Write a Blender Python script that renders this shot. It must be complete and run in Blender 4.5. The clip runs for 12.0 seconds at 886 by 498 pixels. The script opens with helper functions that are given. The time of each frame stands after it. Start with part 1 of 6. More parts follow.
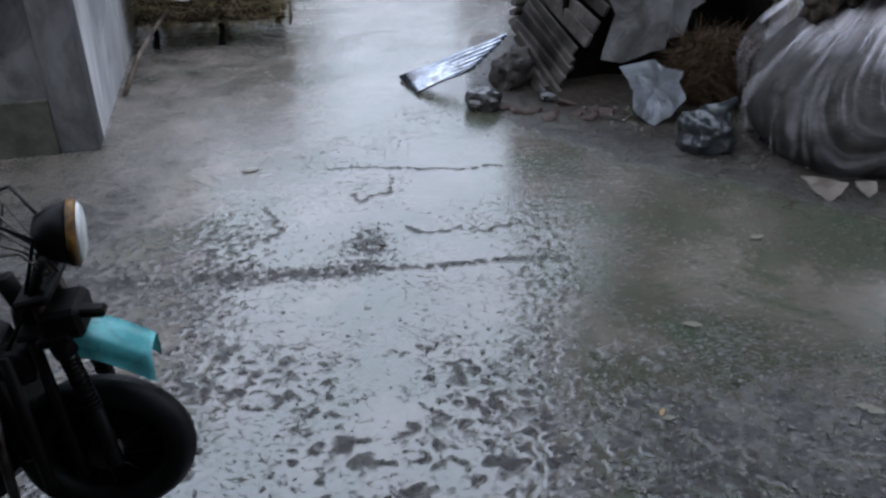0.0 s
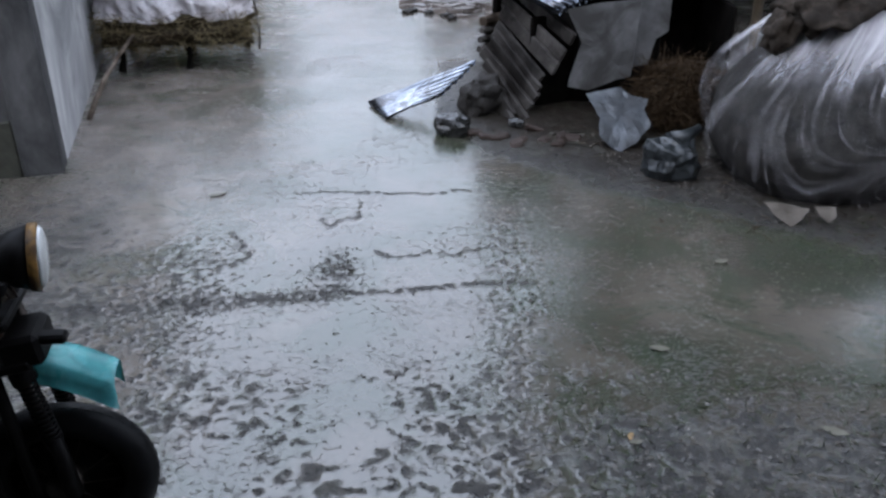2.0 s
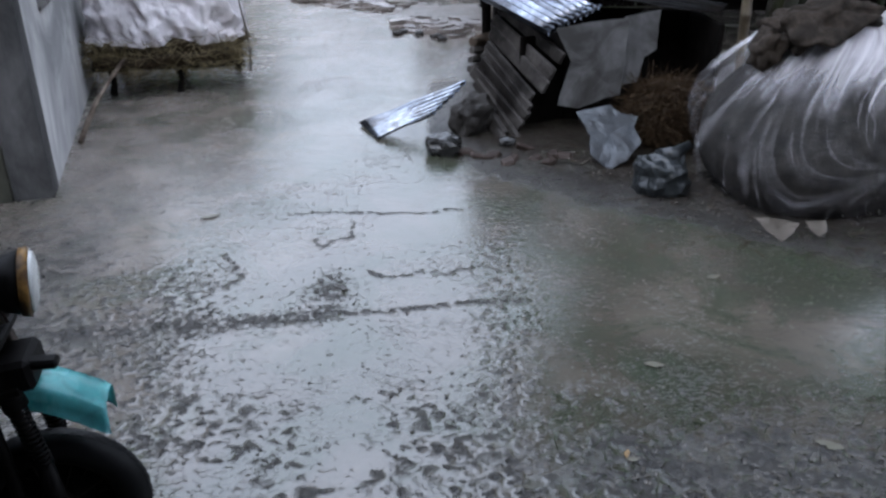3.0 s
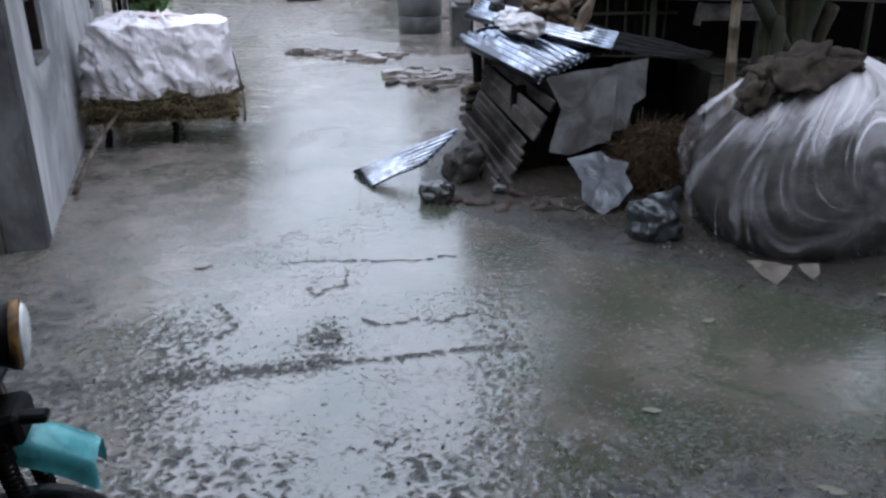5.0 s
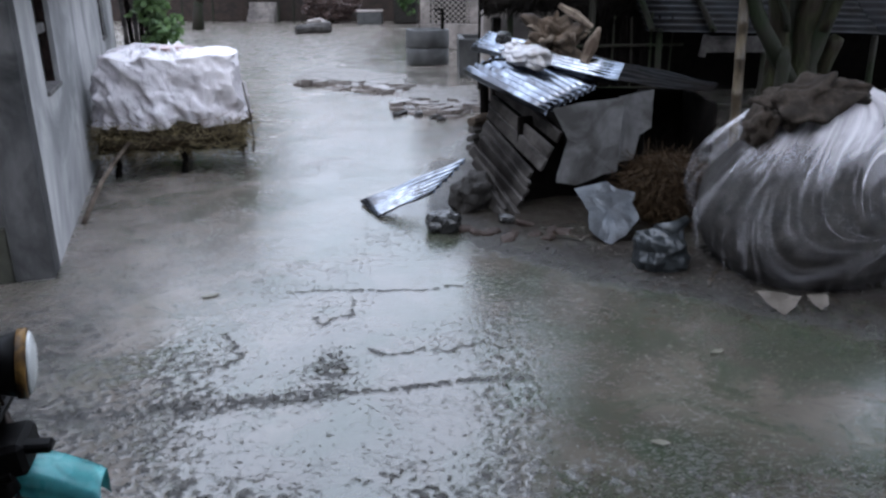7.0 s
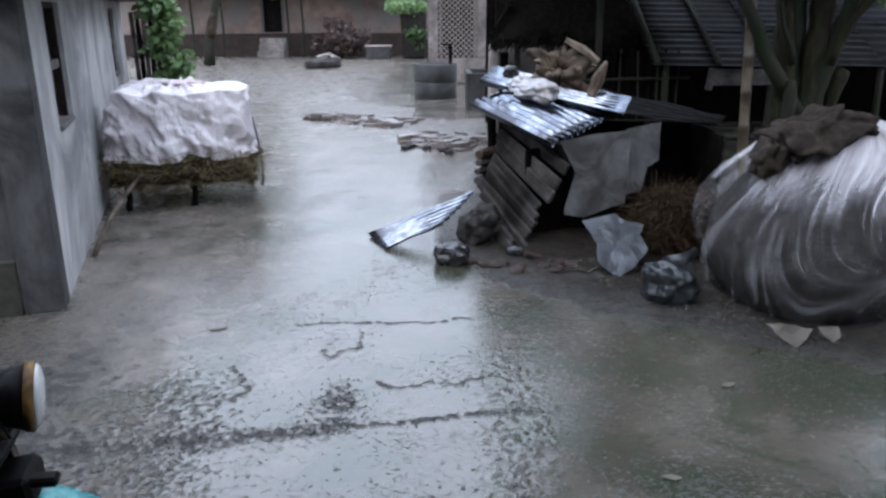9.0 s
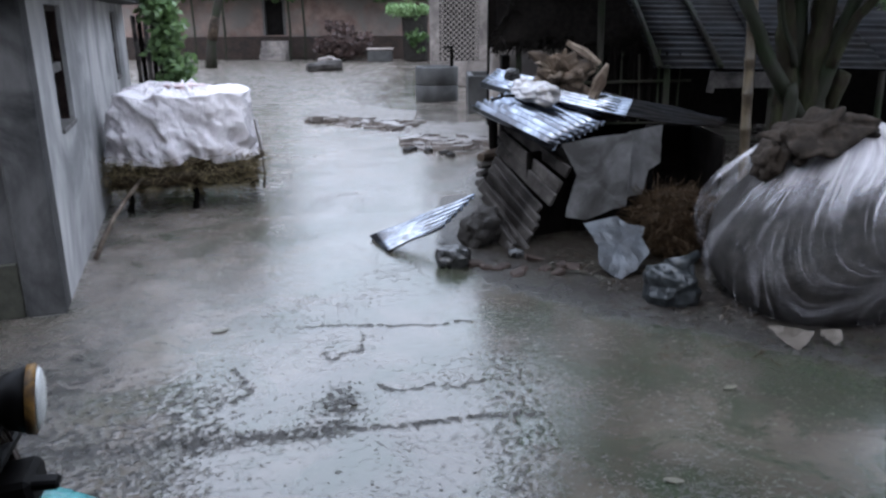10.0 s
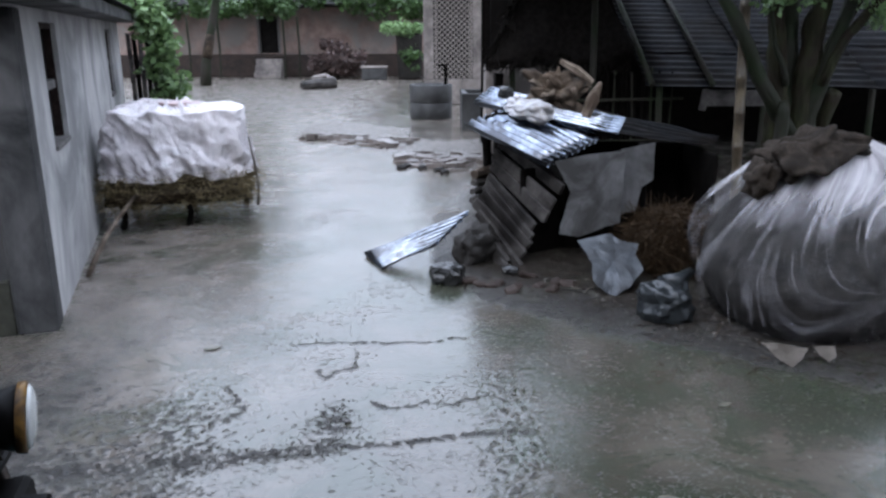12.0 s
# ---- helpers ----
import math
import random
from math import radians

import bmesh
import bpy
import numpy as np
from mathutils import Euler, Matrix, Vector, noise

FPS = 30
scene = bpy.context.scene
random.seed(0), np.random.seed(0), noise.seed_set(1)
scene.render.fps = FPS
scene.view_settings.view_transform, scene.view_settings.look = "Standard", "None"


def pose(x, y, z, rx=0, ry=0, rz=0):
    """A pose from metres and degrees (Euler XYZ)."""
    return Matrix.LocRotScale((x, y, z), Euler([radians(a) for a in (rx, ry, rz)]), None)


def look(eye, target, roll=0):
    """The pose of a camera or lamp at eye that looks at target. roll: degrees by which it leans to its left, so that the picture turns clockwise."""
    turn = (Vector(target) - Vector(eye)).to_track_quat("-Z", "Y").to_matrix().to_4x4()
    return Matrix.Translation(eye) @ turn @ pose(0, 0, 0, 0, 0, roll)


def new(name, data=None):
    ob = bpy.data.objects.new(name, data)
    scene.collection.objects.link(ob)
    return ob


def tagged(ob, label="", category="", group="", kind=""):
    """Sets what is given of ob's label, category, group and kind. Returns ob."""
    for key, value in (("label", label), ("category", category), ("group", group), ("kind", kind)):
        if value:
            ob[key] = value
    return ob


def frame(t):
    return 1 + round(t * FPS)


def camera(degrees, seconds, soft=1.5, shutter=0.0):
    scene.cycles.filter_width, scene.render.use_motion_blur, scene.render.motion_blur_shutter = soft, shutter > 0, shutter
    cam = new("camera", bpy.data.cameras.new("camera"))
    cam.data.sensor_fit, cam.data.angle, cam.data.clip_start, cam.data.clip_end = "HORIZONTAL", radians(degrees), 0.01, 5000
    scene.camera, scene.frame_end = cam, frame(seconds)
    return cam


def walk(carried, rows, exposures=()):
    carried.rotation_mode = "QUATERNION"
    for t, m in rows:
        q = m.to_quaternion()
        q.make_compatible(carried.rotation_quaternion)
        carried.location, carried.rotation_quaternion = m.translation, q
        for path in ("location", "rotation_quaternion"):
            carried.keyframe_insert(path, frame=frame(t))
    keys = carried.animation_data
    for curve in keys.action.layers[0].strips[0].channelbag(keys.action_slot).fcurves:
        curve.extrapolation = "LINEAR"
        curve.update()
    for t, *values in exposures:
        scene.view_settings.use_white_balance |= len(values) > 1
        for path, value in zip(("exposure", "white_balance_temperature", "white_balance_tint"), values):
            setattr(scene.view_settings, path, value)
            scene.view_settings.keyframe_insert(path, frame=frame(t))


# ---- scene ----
cam = camera(60.0, 12.0, soft=2.6)
EYE = 2.1
# seconds, turn about x, about y, about z
PATH = [
    (0.0, 61.409, 0.127, 2.194), (0.5, 62.222, -0.225, 1.353), (1.0, 62.491, -0.499, 0.988), (1.5, 63.156, -0.96, 0.138),
    (2.0, 63.262, -0.933, 0.131), (2.5, 64.054, -0.740, -0.214), (4.3, 65.913, -0.2, -1.438), (4.5, 66.408, -0.22, -1.470),
    (4.7, 67.35, -0.1, -1.456), (5.0, 68.212, -0.001, -1.359), (5.5, 68.911, 0.069, -1.249), (6.0, 69.299, 0.032, -1.235),
    (6.5, 69.727, 0.039, -1.030), (7.0, 70.424, 0.064, -0.842), (9.0, 72.835, 0.303, -0.282), (9.5, 73.006, 0.334, -0.192),
    (10.0, 73.032, 0.340, -0.182), (10.5, 73.156, 0.383, -0.116), (11.0, 73.271, 0.398, -0.057), (11.5, 73.544, 0.458, 0.072),
    (12.0, 74.300, 0.228, -0.613),
]
walk(cam, [(t, pose(0, 0, EYE, rx, ry, rz)) for t, rx, ry, rz in PATH], exposures=[(0.0, -0.02), (5.0, 0.03), (12.0, 0.1)])

# ---- sky and sun: overcast, rain just over ----
SUN_EL, SUN_AZ = 42.0, 200.0
world = bpy.data.worlds.new("overcast_sky")
scene.world = world
world.use_nodes = True
wn, wl = world.node_tree.nodes, world.node_tree.links
wn.clear()
sky = wn.new("ShaderNodeTexSky")
sky.sky_type, sky.sun_disc = "NISHITA", False
sky.sun_elevation, sky.sun_rotation = radians(SUN_EL), radians(SUN_AZ)
sky.air_density, sky.dust_density, sky.ozone_density = 1.0, 4.0, 1.0
cloud = wn.new("ShaderNodeMix")
cloud.data_type = "RGBA"
cloud.inputs[0].default_value = 0.85
wl.new(sky.outputs[0], cloud.inputs[6])
# cloud deck: three times as bright overhead as at the horizon
up = wn.new("ShaderNodeSeparateXYZ")
wl.new(wn.new("ShaderNodeTexCoord").outputs["Generated"], up.inputs[0])
deck = wn.new("ShaderNodeValToRGB")
deck.color_ramp.elements[0].color, deck.color_ramp.elements[1].color = (0.31, 0.34, 0.40, 1), (0.865, 0.99, 1.26, 1)
wl.new(up.outputs[2], deck.inputs[0])
gain = wn.new("ShaderNodeMix")
gain.data_type, gain.blend_type = "RGBA", "MULTIPLY"
gain.inputs[0].default_value = 1.0
gain.inputs[7].default_value = (32.5, 32.5, 32.5, 1)
wl.new(deck.outputs[0], gain.inputs[6])
wl.new(gain.outputs[2], cloud.inputs[7])
back = wn.new("ShaderNodeBackground")
back.inputs[1].default_value = 0.15
wl.new(cloud.outputs[2], back.inputs[0])
wl.new(back.outputs[0], wn.new("ShaderNodeOutputWorld").inputs[0])
sun = new("sun", bpy.data.lights.new("sun", "SUN"))
sun.data.energy, sun.data.angle, sun.data.color = 0.4, radians(25), (1.0, 0.97, 0.93)
sun.matrix_world = look((0, 0, 30), (30 * math.sin(radians(SUN_AZ)) * -0.9, 30 * math.cos(radians(SUN_AZ)) * -0.9, 0))


# ---- materials ----
def ramp(nt, src, stops):
    r = nt.nodes.new("ShaderNodeValToRGB")
    while len(r.color_ramp.elements) < len(stops):
        r.color_ramp.elements.new(0.5)
    for e, (p, c) in zip(r.color_ramp.elements, stops):
        e.position, e.color = p, (*c, 1) if len(c) == 3 else c
    nt.links.new(src, r.inputs[0])
    return r.outputs[0]


def noise_tex(nt, scale, detail=4.0, rough=0.55, stretch=None, distort=0.0, space="Object"):
    co = nt.nodes.new("ShaderNodeTexCoord").outputs[space]
    if stretch:
        m = nt.nodes.new("ShaderNodeMapping")
        m.inputs["Scale"].default_value = stretch
        nt.links.new(co, m.inputs[0])
        co = m.outputs[0]
    n = nt.nodes.new("ShaderNodeTexNoise")
    n.inputs["Scale"].default_value, n.inputs["Detail"].default_value = scale, detail
    n.inputs["Roughness"].default_value, n.inputs["Distortion"].default_value = rough, distort
    nt.links.new(co, n.inputs["Vector"])
    return n.outputs[0]


def mixc(nt, fac, a, b, mode="MIX"):
    m = nt.nodes.new("ShaderNodeMix")
    m.data_type, m.blend_type = "RGBA", mode
    for sock, v in ((m.inputs[0], fac), (m.inputs[6], a), (m.inputs[7], b)):
        if isinstance(v, (int, float)):
            sock.default_value = v
        elif isinstance(v, tuple):
            sock.default_value = (*v, 1)
        else:
            nt.links.new(v, sock)
    return m.outputs[2]


def maths(nt, op, a, b=0.0, clamp=False):
    m = nt.nodes.new("ShaderNodeMath")
    m.operation, m.use_clamp = op, clamp
    for sock, v in ((m.inputs[0], a), (m.inputs[1], b)):
        if isinstance(v, (int, float)):
            sock.default_value = v
        else:
            nt.links.new(v, sock)
    return m.outputs[0]


def bare(name):
    m = bpy.data.materials.new(name)
    m.use_nodes = True
    return m, m.node_tree, m.node_tree.nodes["Principled BSDF"]


def surface(name, dark, light, scale=6.0, stain=None, stain_scale=1.2, rough=(0.4, 0.8), bump=0.3, bump_scale=40.0,
            metal=0.0, stretch=None, vary=0.0, spec=0.12, bump_dist=0.01):
    """A weathered surface: grain between two colours, larger stains, uneven gloss and fine relief."""
    m, nt, bsdf = bare(name)
    grain = noise_tex(nt, scale, 6.0, 0.6, stretch)
    col = ramp(nt, grain, [(0.3, dark), (0.7, light)])
    if stain:
        s = ramp(nt, noise_tex(nt, stain_scale, 5.0, 0.6, None, 0.6), [(0.42, (0, 0, 0)), (0.62, (1, 1, 1))])
        col = mixc(nt, s, col, stain)
    if vary:
        info = nt.nodes.new("ShaderNodeObjectInfo").outputs["Random"]
        v = maths(nt, "ADD", maths(nt, "MULTIPLY", info, vary), 1.0 - vary * 0.5)
        comb = nt.nodes.new("ShaderNodeCombineColor")
        for k in range(3):
            nt.links.new(v, comb.inputs[k])
        col = mixc(nt, 1.0, col, comb.outputs[0], "MULTIPLY")
    nt.links.new(col, bsdf.inputs["Base Color"])
    rr = nt.nodes.new("ShaderNodeMapRange")
    rr.inputs[3].default_value, rr.inputs[4].default_value = rough
    nt.links.new(noise_tex(nt, scale * 0.7, 3.0), rr.inputs[0])
    nt.links.new(rr.outputs[0], bsdf.inputs["Roughness"])
    bsdf.inputs["Metallic"].default_value = metal
    bsdf.inputs["Specular IOR Level"].default_value = spec
    if bump:
        b = nt.nodes.new("ShaderNodeBump")
        b.inputs["Strength"].default_value, b.inputs["Distance"].default_value = bump, bump_dist
        nt.links.new(noise_tex(nt, bump_scale, 6.0, 0.65, stretch), b.inputs["Height"])
        nt.links.new(b.outputs[0], bsdf.inputs["Normal"])
    return m


def ground_material():
    m, nt, bsdf = bare("wet_mud")
    geo = nt.nodes.new("ShaderNodeNewGeometry")
    xyz = nt.nodes.new("ShaderNodeSeparateXYZ")
    nt.links.new(geo.outputs["Position"], xyz.inputs[0])
    height = xyz.outputs[2]
    # above the water line
    dry = nt.nodes.new("ShaderNodeMapRange")
    dry.inputs[1].default_value, dry.inputs[2].default_value = 0.0008, 0.0065
    nt.links.new(height, dry.inputs[0])
    fine = noise_tex(nt, 22.0, 8.0, 0.7)
    mud = ramp(nt, fine, [(0.3, (0.007, 0.006, 0.005)), (0.7, (0.030, 0.025, 0.020))])
    silt = ramp(nt, noise_tex(nt, 0.9, 6.0, 0.6, None, 0.8), [(0.38, (0.037, 0.038, 0.026)), (0.5, (0.056, 0.048, 0.037)), (0.66, (0.092, 0.078, 0.062))])
    # silt and mud grow paler with distance down the yard
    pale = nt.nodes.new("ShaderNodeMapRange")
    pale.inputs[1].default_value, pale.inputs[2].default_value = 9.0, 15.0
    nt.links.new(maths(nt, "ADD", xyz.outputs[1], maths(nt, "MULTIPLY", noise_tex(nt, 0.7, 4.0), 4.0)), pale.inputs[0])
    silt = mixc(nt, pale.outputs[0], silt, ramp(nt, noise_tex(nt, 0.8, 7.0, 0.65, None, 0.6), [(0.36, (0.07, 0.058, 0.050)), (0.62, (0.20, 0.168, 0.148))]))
    # pinkish silt on the left, lightened to stand in for the sky's reflection
    side = nt.nodes.new("ShaderNodeMapRange")
    side.inputs[1].default_value, side.inputs[2].default_value, side.inputs[4].default_value = 0.0, 1.6, 0.85
    nt.links.new(maths(nt, "SUBTRACT", maths(nt, "MULTIPLY", noise_tex(nt, 1.4, 5.0), 2.4), maths(nt, "ADD", xyz.outputs[0], 2.2)), side.inputs[0])
    silt = mixc(nt, side.outputs[0], silt, ramp(nt, noise_tex(nt, 3.0, 7.0, 0.7, None, 0.5), [(0.35, (0.11, 0.090, 0.075)), (0.65, (0.25, 0.21, 0.18))]))
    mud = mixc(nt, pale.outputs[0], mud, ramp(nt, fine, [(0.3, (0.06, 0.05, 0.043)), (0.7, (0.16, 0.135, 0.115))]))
    algae = ramp(nt, noise_tex(nt, 1.6, 7.0, 0.7, None, 1.0), [(0.46, (0, 0, 0)), (0.62, (1, 1, 1))])
    silt = mixc(nt, maths(nt, "MULTIPLY", algae, 0.7), silt, (0.022, 0.034, 0.018))
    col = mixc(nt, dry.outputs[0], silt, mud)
    # trodden dark earth of the bank, its colour darkened further for the shade there
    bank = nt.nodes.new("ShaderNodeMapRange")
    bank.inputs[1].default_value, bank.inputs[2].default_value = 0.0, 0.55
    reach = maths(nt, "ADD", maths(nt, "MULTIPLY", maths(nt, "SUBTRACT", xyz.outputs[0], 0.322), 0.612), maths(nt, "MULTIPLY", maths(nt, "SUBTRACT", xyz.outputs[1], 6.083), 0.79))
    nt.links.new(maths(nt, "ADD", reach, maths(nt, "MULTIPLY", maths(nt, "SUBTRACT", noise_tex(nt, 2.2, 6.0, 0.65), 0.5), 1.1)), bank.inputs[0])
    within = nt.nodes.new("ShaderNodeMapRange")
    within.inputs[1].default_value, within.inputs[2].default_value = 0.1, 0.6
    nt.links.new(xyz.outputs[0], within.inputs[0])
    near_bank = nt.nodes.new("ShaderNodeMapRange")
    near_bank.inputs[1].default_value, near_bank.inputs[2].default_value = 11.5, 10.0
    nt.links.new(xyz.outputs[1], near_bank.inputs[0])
    shaded_earth = maths(nt, "MULTIPLY", bank.outputs[0], maths(nt, "MULTIPLY", within.outputs[0], near_bank.outputs[0]))
    col = mixc(nt, shaded_earth, col, ramp(nt, fine, [(0.3, (0.007, 0.0055, 0.0045)), (0.7, (0.028, 0.022, 0.017))]))
    # flakes of mud and litter that break the water's skin
    patch = noise_tex(nt, 1.1, 5.0, 0.6, None, 0.5)
    flake = maths(nt, "ADD", noise_tex(nt, 26.0, 6.0, 0.62, (1.0, 1.8, 1.0), 1.2), maths(nt, "MULTIPLY", maths(nt, "SUBTRACT", patch, 0.5), 0.45))
    flake = ramp(nt, flake, [(0.57, (0, 0, 0)), (0.64, (1, 1, 1))])
    col = mixc(nt, maths(nt, "MULTIPLY", flake, 0.6), col, (0.045, 0.039, 0.033))
    film = ramp(nt, noise_tex(nt, 2.3, 7.0, 0.65, None, 0.6), [(0.40, (0.05, 0.05, 0.05)), (0.56, (0.10, 0.10, 0.10)), (0.72, (0.22, 0.22, 0.22))])
    scum = ramp(nt, noise_tex(nt, 3.4, 8.0, 0.72, (1.0, 1.3, 1.0), 1.0), [(0.50, (0, 0, 0)), (0.66, (1, 1, 1))])
    col = mixc(nt, maths(nt, "MULTIPLY", scum, 0.55), col, ramp(nt, fine, [(0.35, (0.022, 0.024, 0.017)), (0.65, (0.085, 0.080, 0.062))]))
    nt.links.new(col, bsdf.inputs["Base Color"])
    film = mixc(nt, maths(nt, "MULTIPLY", scum, 0.6), film, (0.36, 0.36, 0.36))
    film = mixc(nt, maths(nt, "MULTIPLY", flake, 0.85), film, (0.5, 0.5, 0.5))
    deep = nt.nodes.new("ShaderNodeMapRange")
    deep.inputs[1].default_value, deep.inputs[2].default_value, deep.inputs[4].default_value = 3.6, 5.2, 0.6
    nt.links.new(xyz.outputs[1], deep.inputs[0])
    film = mixc(nt, maths(nt, "MULTIPLY", side.outputs[0], deep.outputs[0]), film, (0.42, 0.42, 0.42))
    rough = mixc(nt, dry.outputs[0], film, ramp(nt, fine, [(0.35, (0.16, 0.16, 0.16)), (0.65, (0.5, 0.5, 0.5))]))
    rough = mixc(nt, shaded_earth, rough, ramp(nt, fine, [(0.35, (0.4, 0.4, 0.4)), (0.65, (0.75, 0.75, 0.75))]))
    nt.links.new(rough, bsdf.inputs["Roughness"])
    bsdf.inputs["IOR"].default_value = 1.5
    spec = nt.nodes.new("ShaderNodeMapRange")
    spec.inputs[3].default_value, spec.inputs[4].default_value = 0.95, 0.5
    nt.links.new(maths(nt, "MAXIMUM", dry.outputs[0], flake), spec.inputs[0])
    nt.links.new(maths(nt, "MULTIPLY", spec.outputs[0], maths(nt, "SUBTRACT", 1.0, maths(nt, "MULTIPLY", shaded_earth, 0.8))), bsdf.inputs["Specular IOR Level"])
    ripple = nt.nodes.new("ShaderNodeBump")
    ripple.inputs["Strength"].default_value, ripple.inputs["Distance"].default_value = 0.22, 0.01
    nt.links.new(noise_tex(nt, 11.0, 5.0, 0.6, (1.0, 2.0, 1.0), 0.6), ripple.inputs["Height"])
    swell = nt.nodes.new("ShaderNodeBump")
    swell.inputs["Distance"].default_value = 0.03
    out_there = nt.nodes.new("ShaderNodeMapRange")
    out_there.inputs[1].default_value, out_there.inputs[2].default_value, out_there.inputs[4].default_value = 4.0, 5.2, 0.12
    nt.links.new(xyz.outputs[1], out_there.inputs[0])
    nt.links.new(out_there.outputs[0], swell.inputs["Strength"])
    nt.links.new(noise_tex(nt, 3.2, 6.0, 0.62, (1.0, 2.6, 1.0), 1.8), swell.inputs["Height"])
    nt.links.new(swell.outputs[0], ripple.inputs["Normal"])
    grit = nt.nodes.new("ShaderNodeBump")
    grit.inputs["Distance"].default_value = 0.014
    nt.links.new(maths(nt, "ADD", maths(nt, "MULTIPLY", maths(nt, "MAXIMUM", dry.outputs[0], flake), 0.8), 0.04), grit.inputs["Strength"])
    nt.links.new(noise_tex(nt, 60.0, 8.0, 0.75), grit.inputs["Height"])
    nt.links.new(ripple.outputs[0], grit.inputs["Normal"])
    nt.links.new(grit.outputs[0], bsdf.inputs["Normal"])
    return m


def plastic(name, clear, tint, folds=9.0, lo=0.54, hi=0.74, tall=0.3):
    """Thin sheeting: partly see-through, milky where it creases."""
    m, nt, bsdf = bare(name)
    out = nt.nodes["Material Output"]
    milk = ramp(nt, noise_tex(nt, folds, 6.0, 0.62, (1.0, 1.0, tall), 0.8), [(lo, (clear, clear, clear)), (hi, (clear * 0.35, clear * 0.35, clear * 0.35))])
    nt.links.new(ramp(nt, noise_tex(nt, 3.0, 5.0, 0.6), [(0.3, tuple(c * 0.78 for c in tint)), (0.7, tint)]), bsdf.inputs["Base Color"])
    bsdf.inputs["Roughness"].default_value = 0.22
    bsdf.inputs["IOR"].default_value = 1.5
    b = nt.nodes.new("ShaderNodeBump")
    b.inputs["Strength"].default_value, b.inputs["Distance"].default_value = 0.8, 0.03
    nt.links.new(noise_tex(nt, 16.0, 6.0, 0.6, (1.0, 1.0, 0.4), 1.0), b.inputs["Height"])
    nt.links.new(b.outputs[0], bsdf.inputs["Normal"])
    clear_sh = nt.nodes.new("ShaderNodeBsdfTransparent")
    mix = nt.nodes.new("ShaderNodeMixShader")
    nt.links.new(milk, mix.inputs[0])
    nt.links.new(bsdf.outputs[0], mix.inputs[1])
    nt.links.new(clear_sh.outputs[0], mix.inputs[2])
    nt.links.new(mix.outputs[0], out.inputs[0])
    return m


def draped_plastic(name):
    """Old clear sheeting: streaked along its folds, whitened upward for sky light on top."""
    m, nt, bsdf = bare(name)
    co = nt.nodes.new("ShaderNodeTexCoord").outputs["UV"]

    def along(sx, sy, detail, distort=0.4):
        mp = nt.nodes.new("ShaderNodeMapping")
        mp.inputs["Scale"].default_value = (sx, sy, 1)
        nt.links.new(co, mp.inputs[0])
        n = nt.nodes.new("ShaderNodeTexNoise")
        n.inputs["Scale"].default_value, n.inputs["Detail"].default_value = 1.0, detail
        n.inputs["Roughness"].default_value, n.inputs["Distortion"].default_value = 0.62, distort
        nt.links.new(mp.outputs[0], n.inputs["Vector"])
        return n.outputs[0]

    streak = ramp(nt, along(9.0, 1.6, 4.0), [(0.54, (0, 0, 0)), (0.70, (1, 1, 1))])
    fine = ramp(nt, along(26.0, 2.4, 5.0), [(0.56, (0, 0, 0)), (0.66, (1, 1, 1))])
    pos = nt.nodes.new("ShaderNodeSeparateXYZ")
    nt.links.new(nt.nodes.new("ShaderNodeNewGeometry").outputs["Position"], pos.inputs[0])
    # milk rises with height: brightness of the sky-facing top put into the film
    skylit = nt.nodes.new("ShaderNodeMapRange")
    skylit.inputs[1].default_value, skylit.inputs[2].default_value = SKYLIT_LOW, SKYLIT_HIGH
    skylit.interpolation_type = "SMOOTHSTEP"
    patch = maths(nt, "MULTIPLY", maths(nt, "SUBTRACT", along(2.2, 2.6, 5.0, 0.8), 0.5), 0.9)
    nt.links.new(maths(nt, "ADD", pos.outputs[2], maths(nt, "ADD", patch, maths(nt, "MULTIPLY", maths(nt, "SUBTRACT", streak, 0.4), 0.20))), skylit.inputs[0])
    milk = maths(nt, "ADD", maths(nt, "MULTIPLY", skylit.outputs[0], 0.68), maths(nt, "ADD", maths(nt, "MULTIPLY", streak, 0.11), maths(nt, "ADD", maths(nt, "MULTIPLY", fine, 0.13), 0.004)), True)
    bsdf.inputs["Base Color"].default_value = (0.58, 0.55, 0.57, 1)
    bsdf.inputs["Roughness"].default_value = 0.30
    bsdf.inputs["Specular IOR Level"].default_value = 0.5
    b = nt.nodes.new("ShaderNodeBump")
    b.inputs["Strength"].default_value, b.inputs["Distance"].default_value = 0.5, 0.02
    nt.links.new(along(20.0, 4.0, 6.0, 0.8), b.inputs["Height"])
    nt.links.new(b.outputs[0], bsdf.inputs["Normal"])
    mix = nt.nodes.new("ShaderNodeMixShader")
    nt.links.new(milk, mix.inputs[0])
    nt.links.new(nt.nodes.new("ShaderNodeBsdfTransparent").outputs[0], mix.inputs[1])
    nt.links.new(bsdf.outputs[0], mix.inputs[2])
    # thin wet gloss all over
    gloss = nt.nodes.new("ShaderNodeBsdfGlossy")
    gloss.inputs["Roughness"].default_value = 0.22
    nt.links.new(b.outputs[0], gloss.inputs["Normal"])
    top = nt.nodes.new("ShaderNodeMixShader")
    top.inputs[0].default_value = 0.004
    nt.links.new(mix.outputs[0], top.inputs[1])
    nt.links.new(gloss.outputs[0], top.inputs[2])
    nt.links.new(top.outputs[0], nt.nodes["Material Output"].inputs[0])
    return m


SKYLIT_LOW, SKYLIT_HIGH = 0.70, 1.18


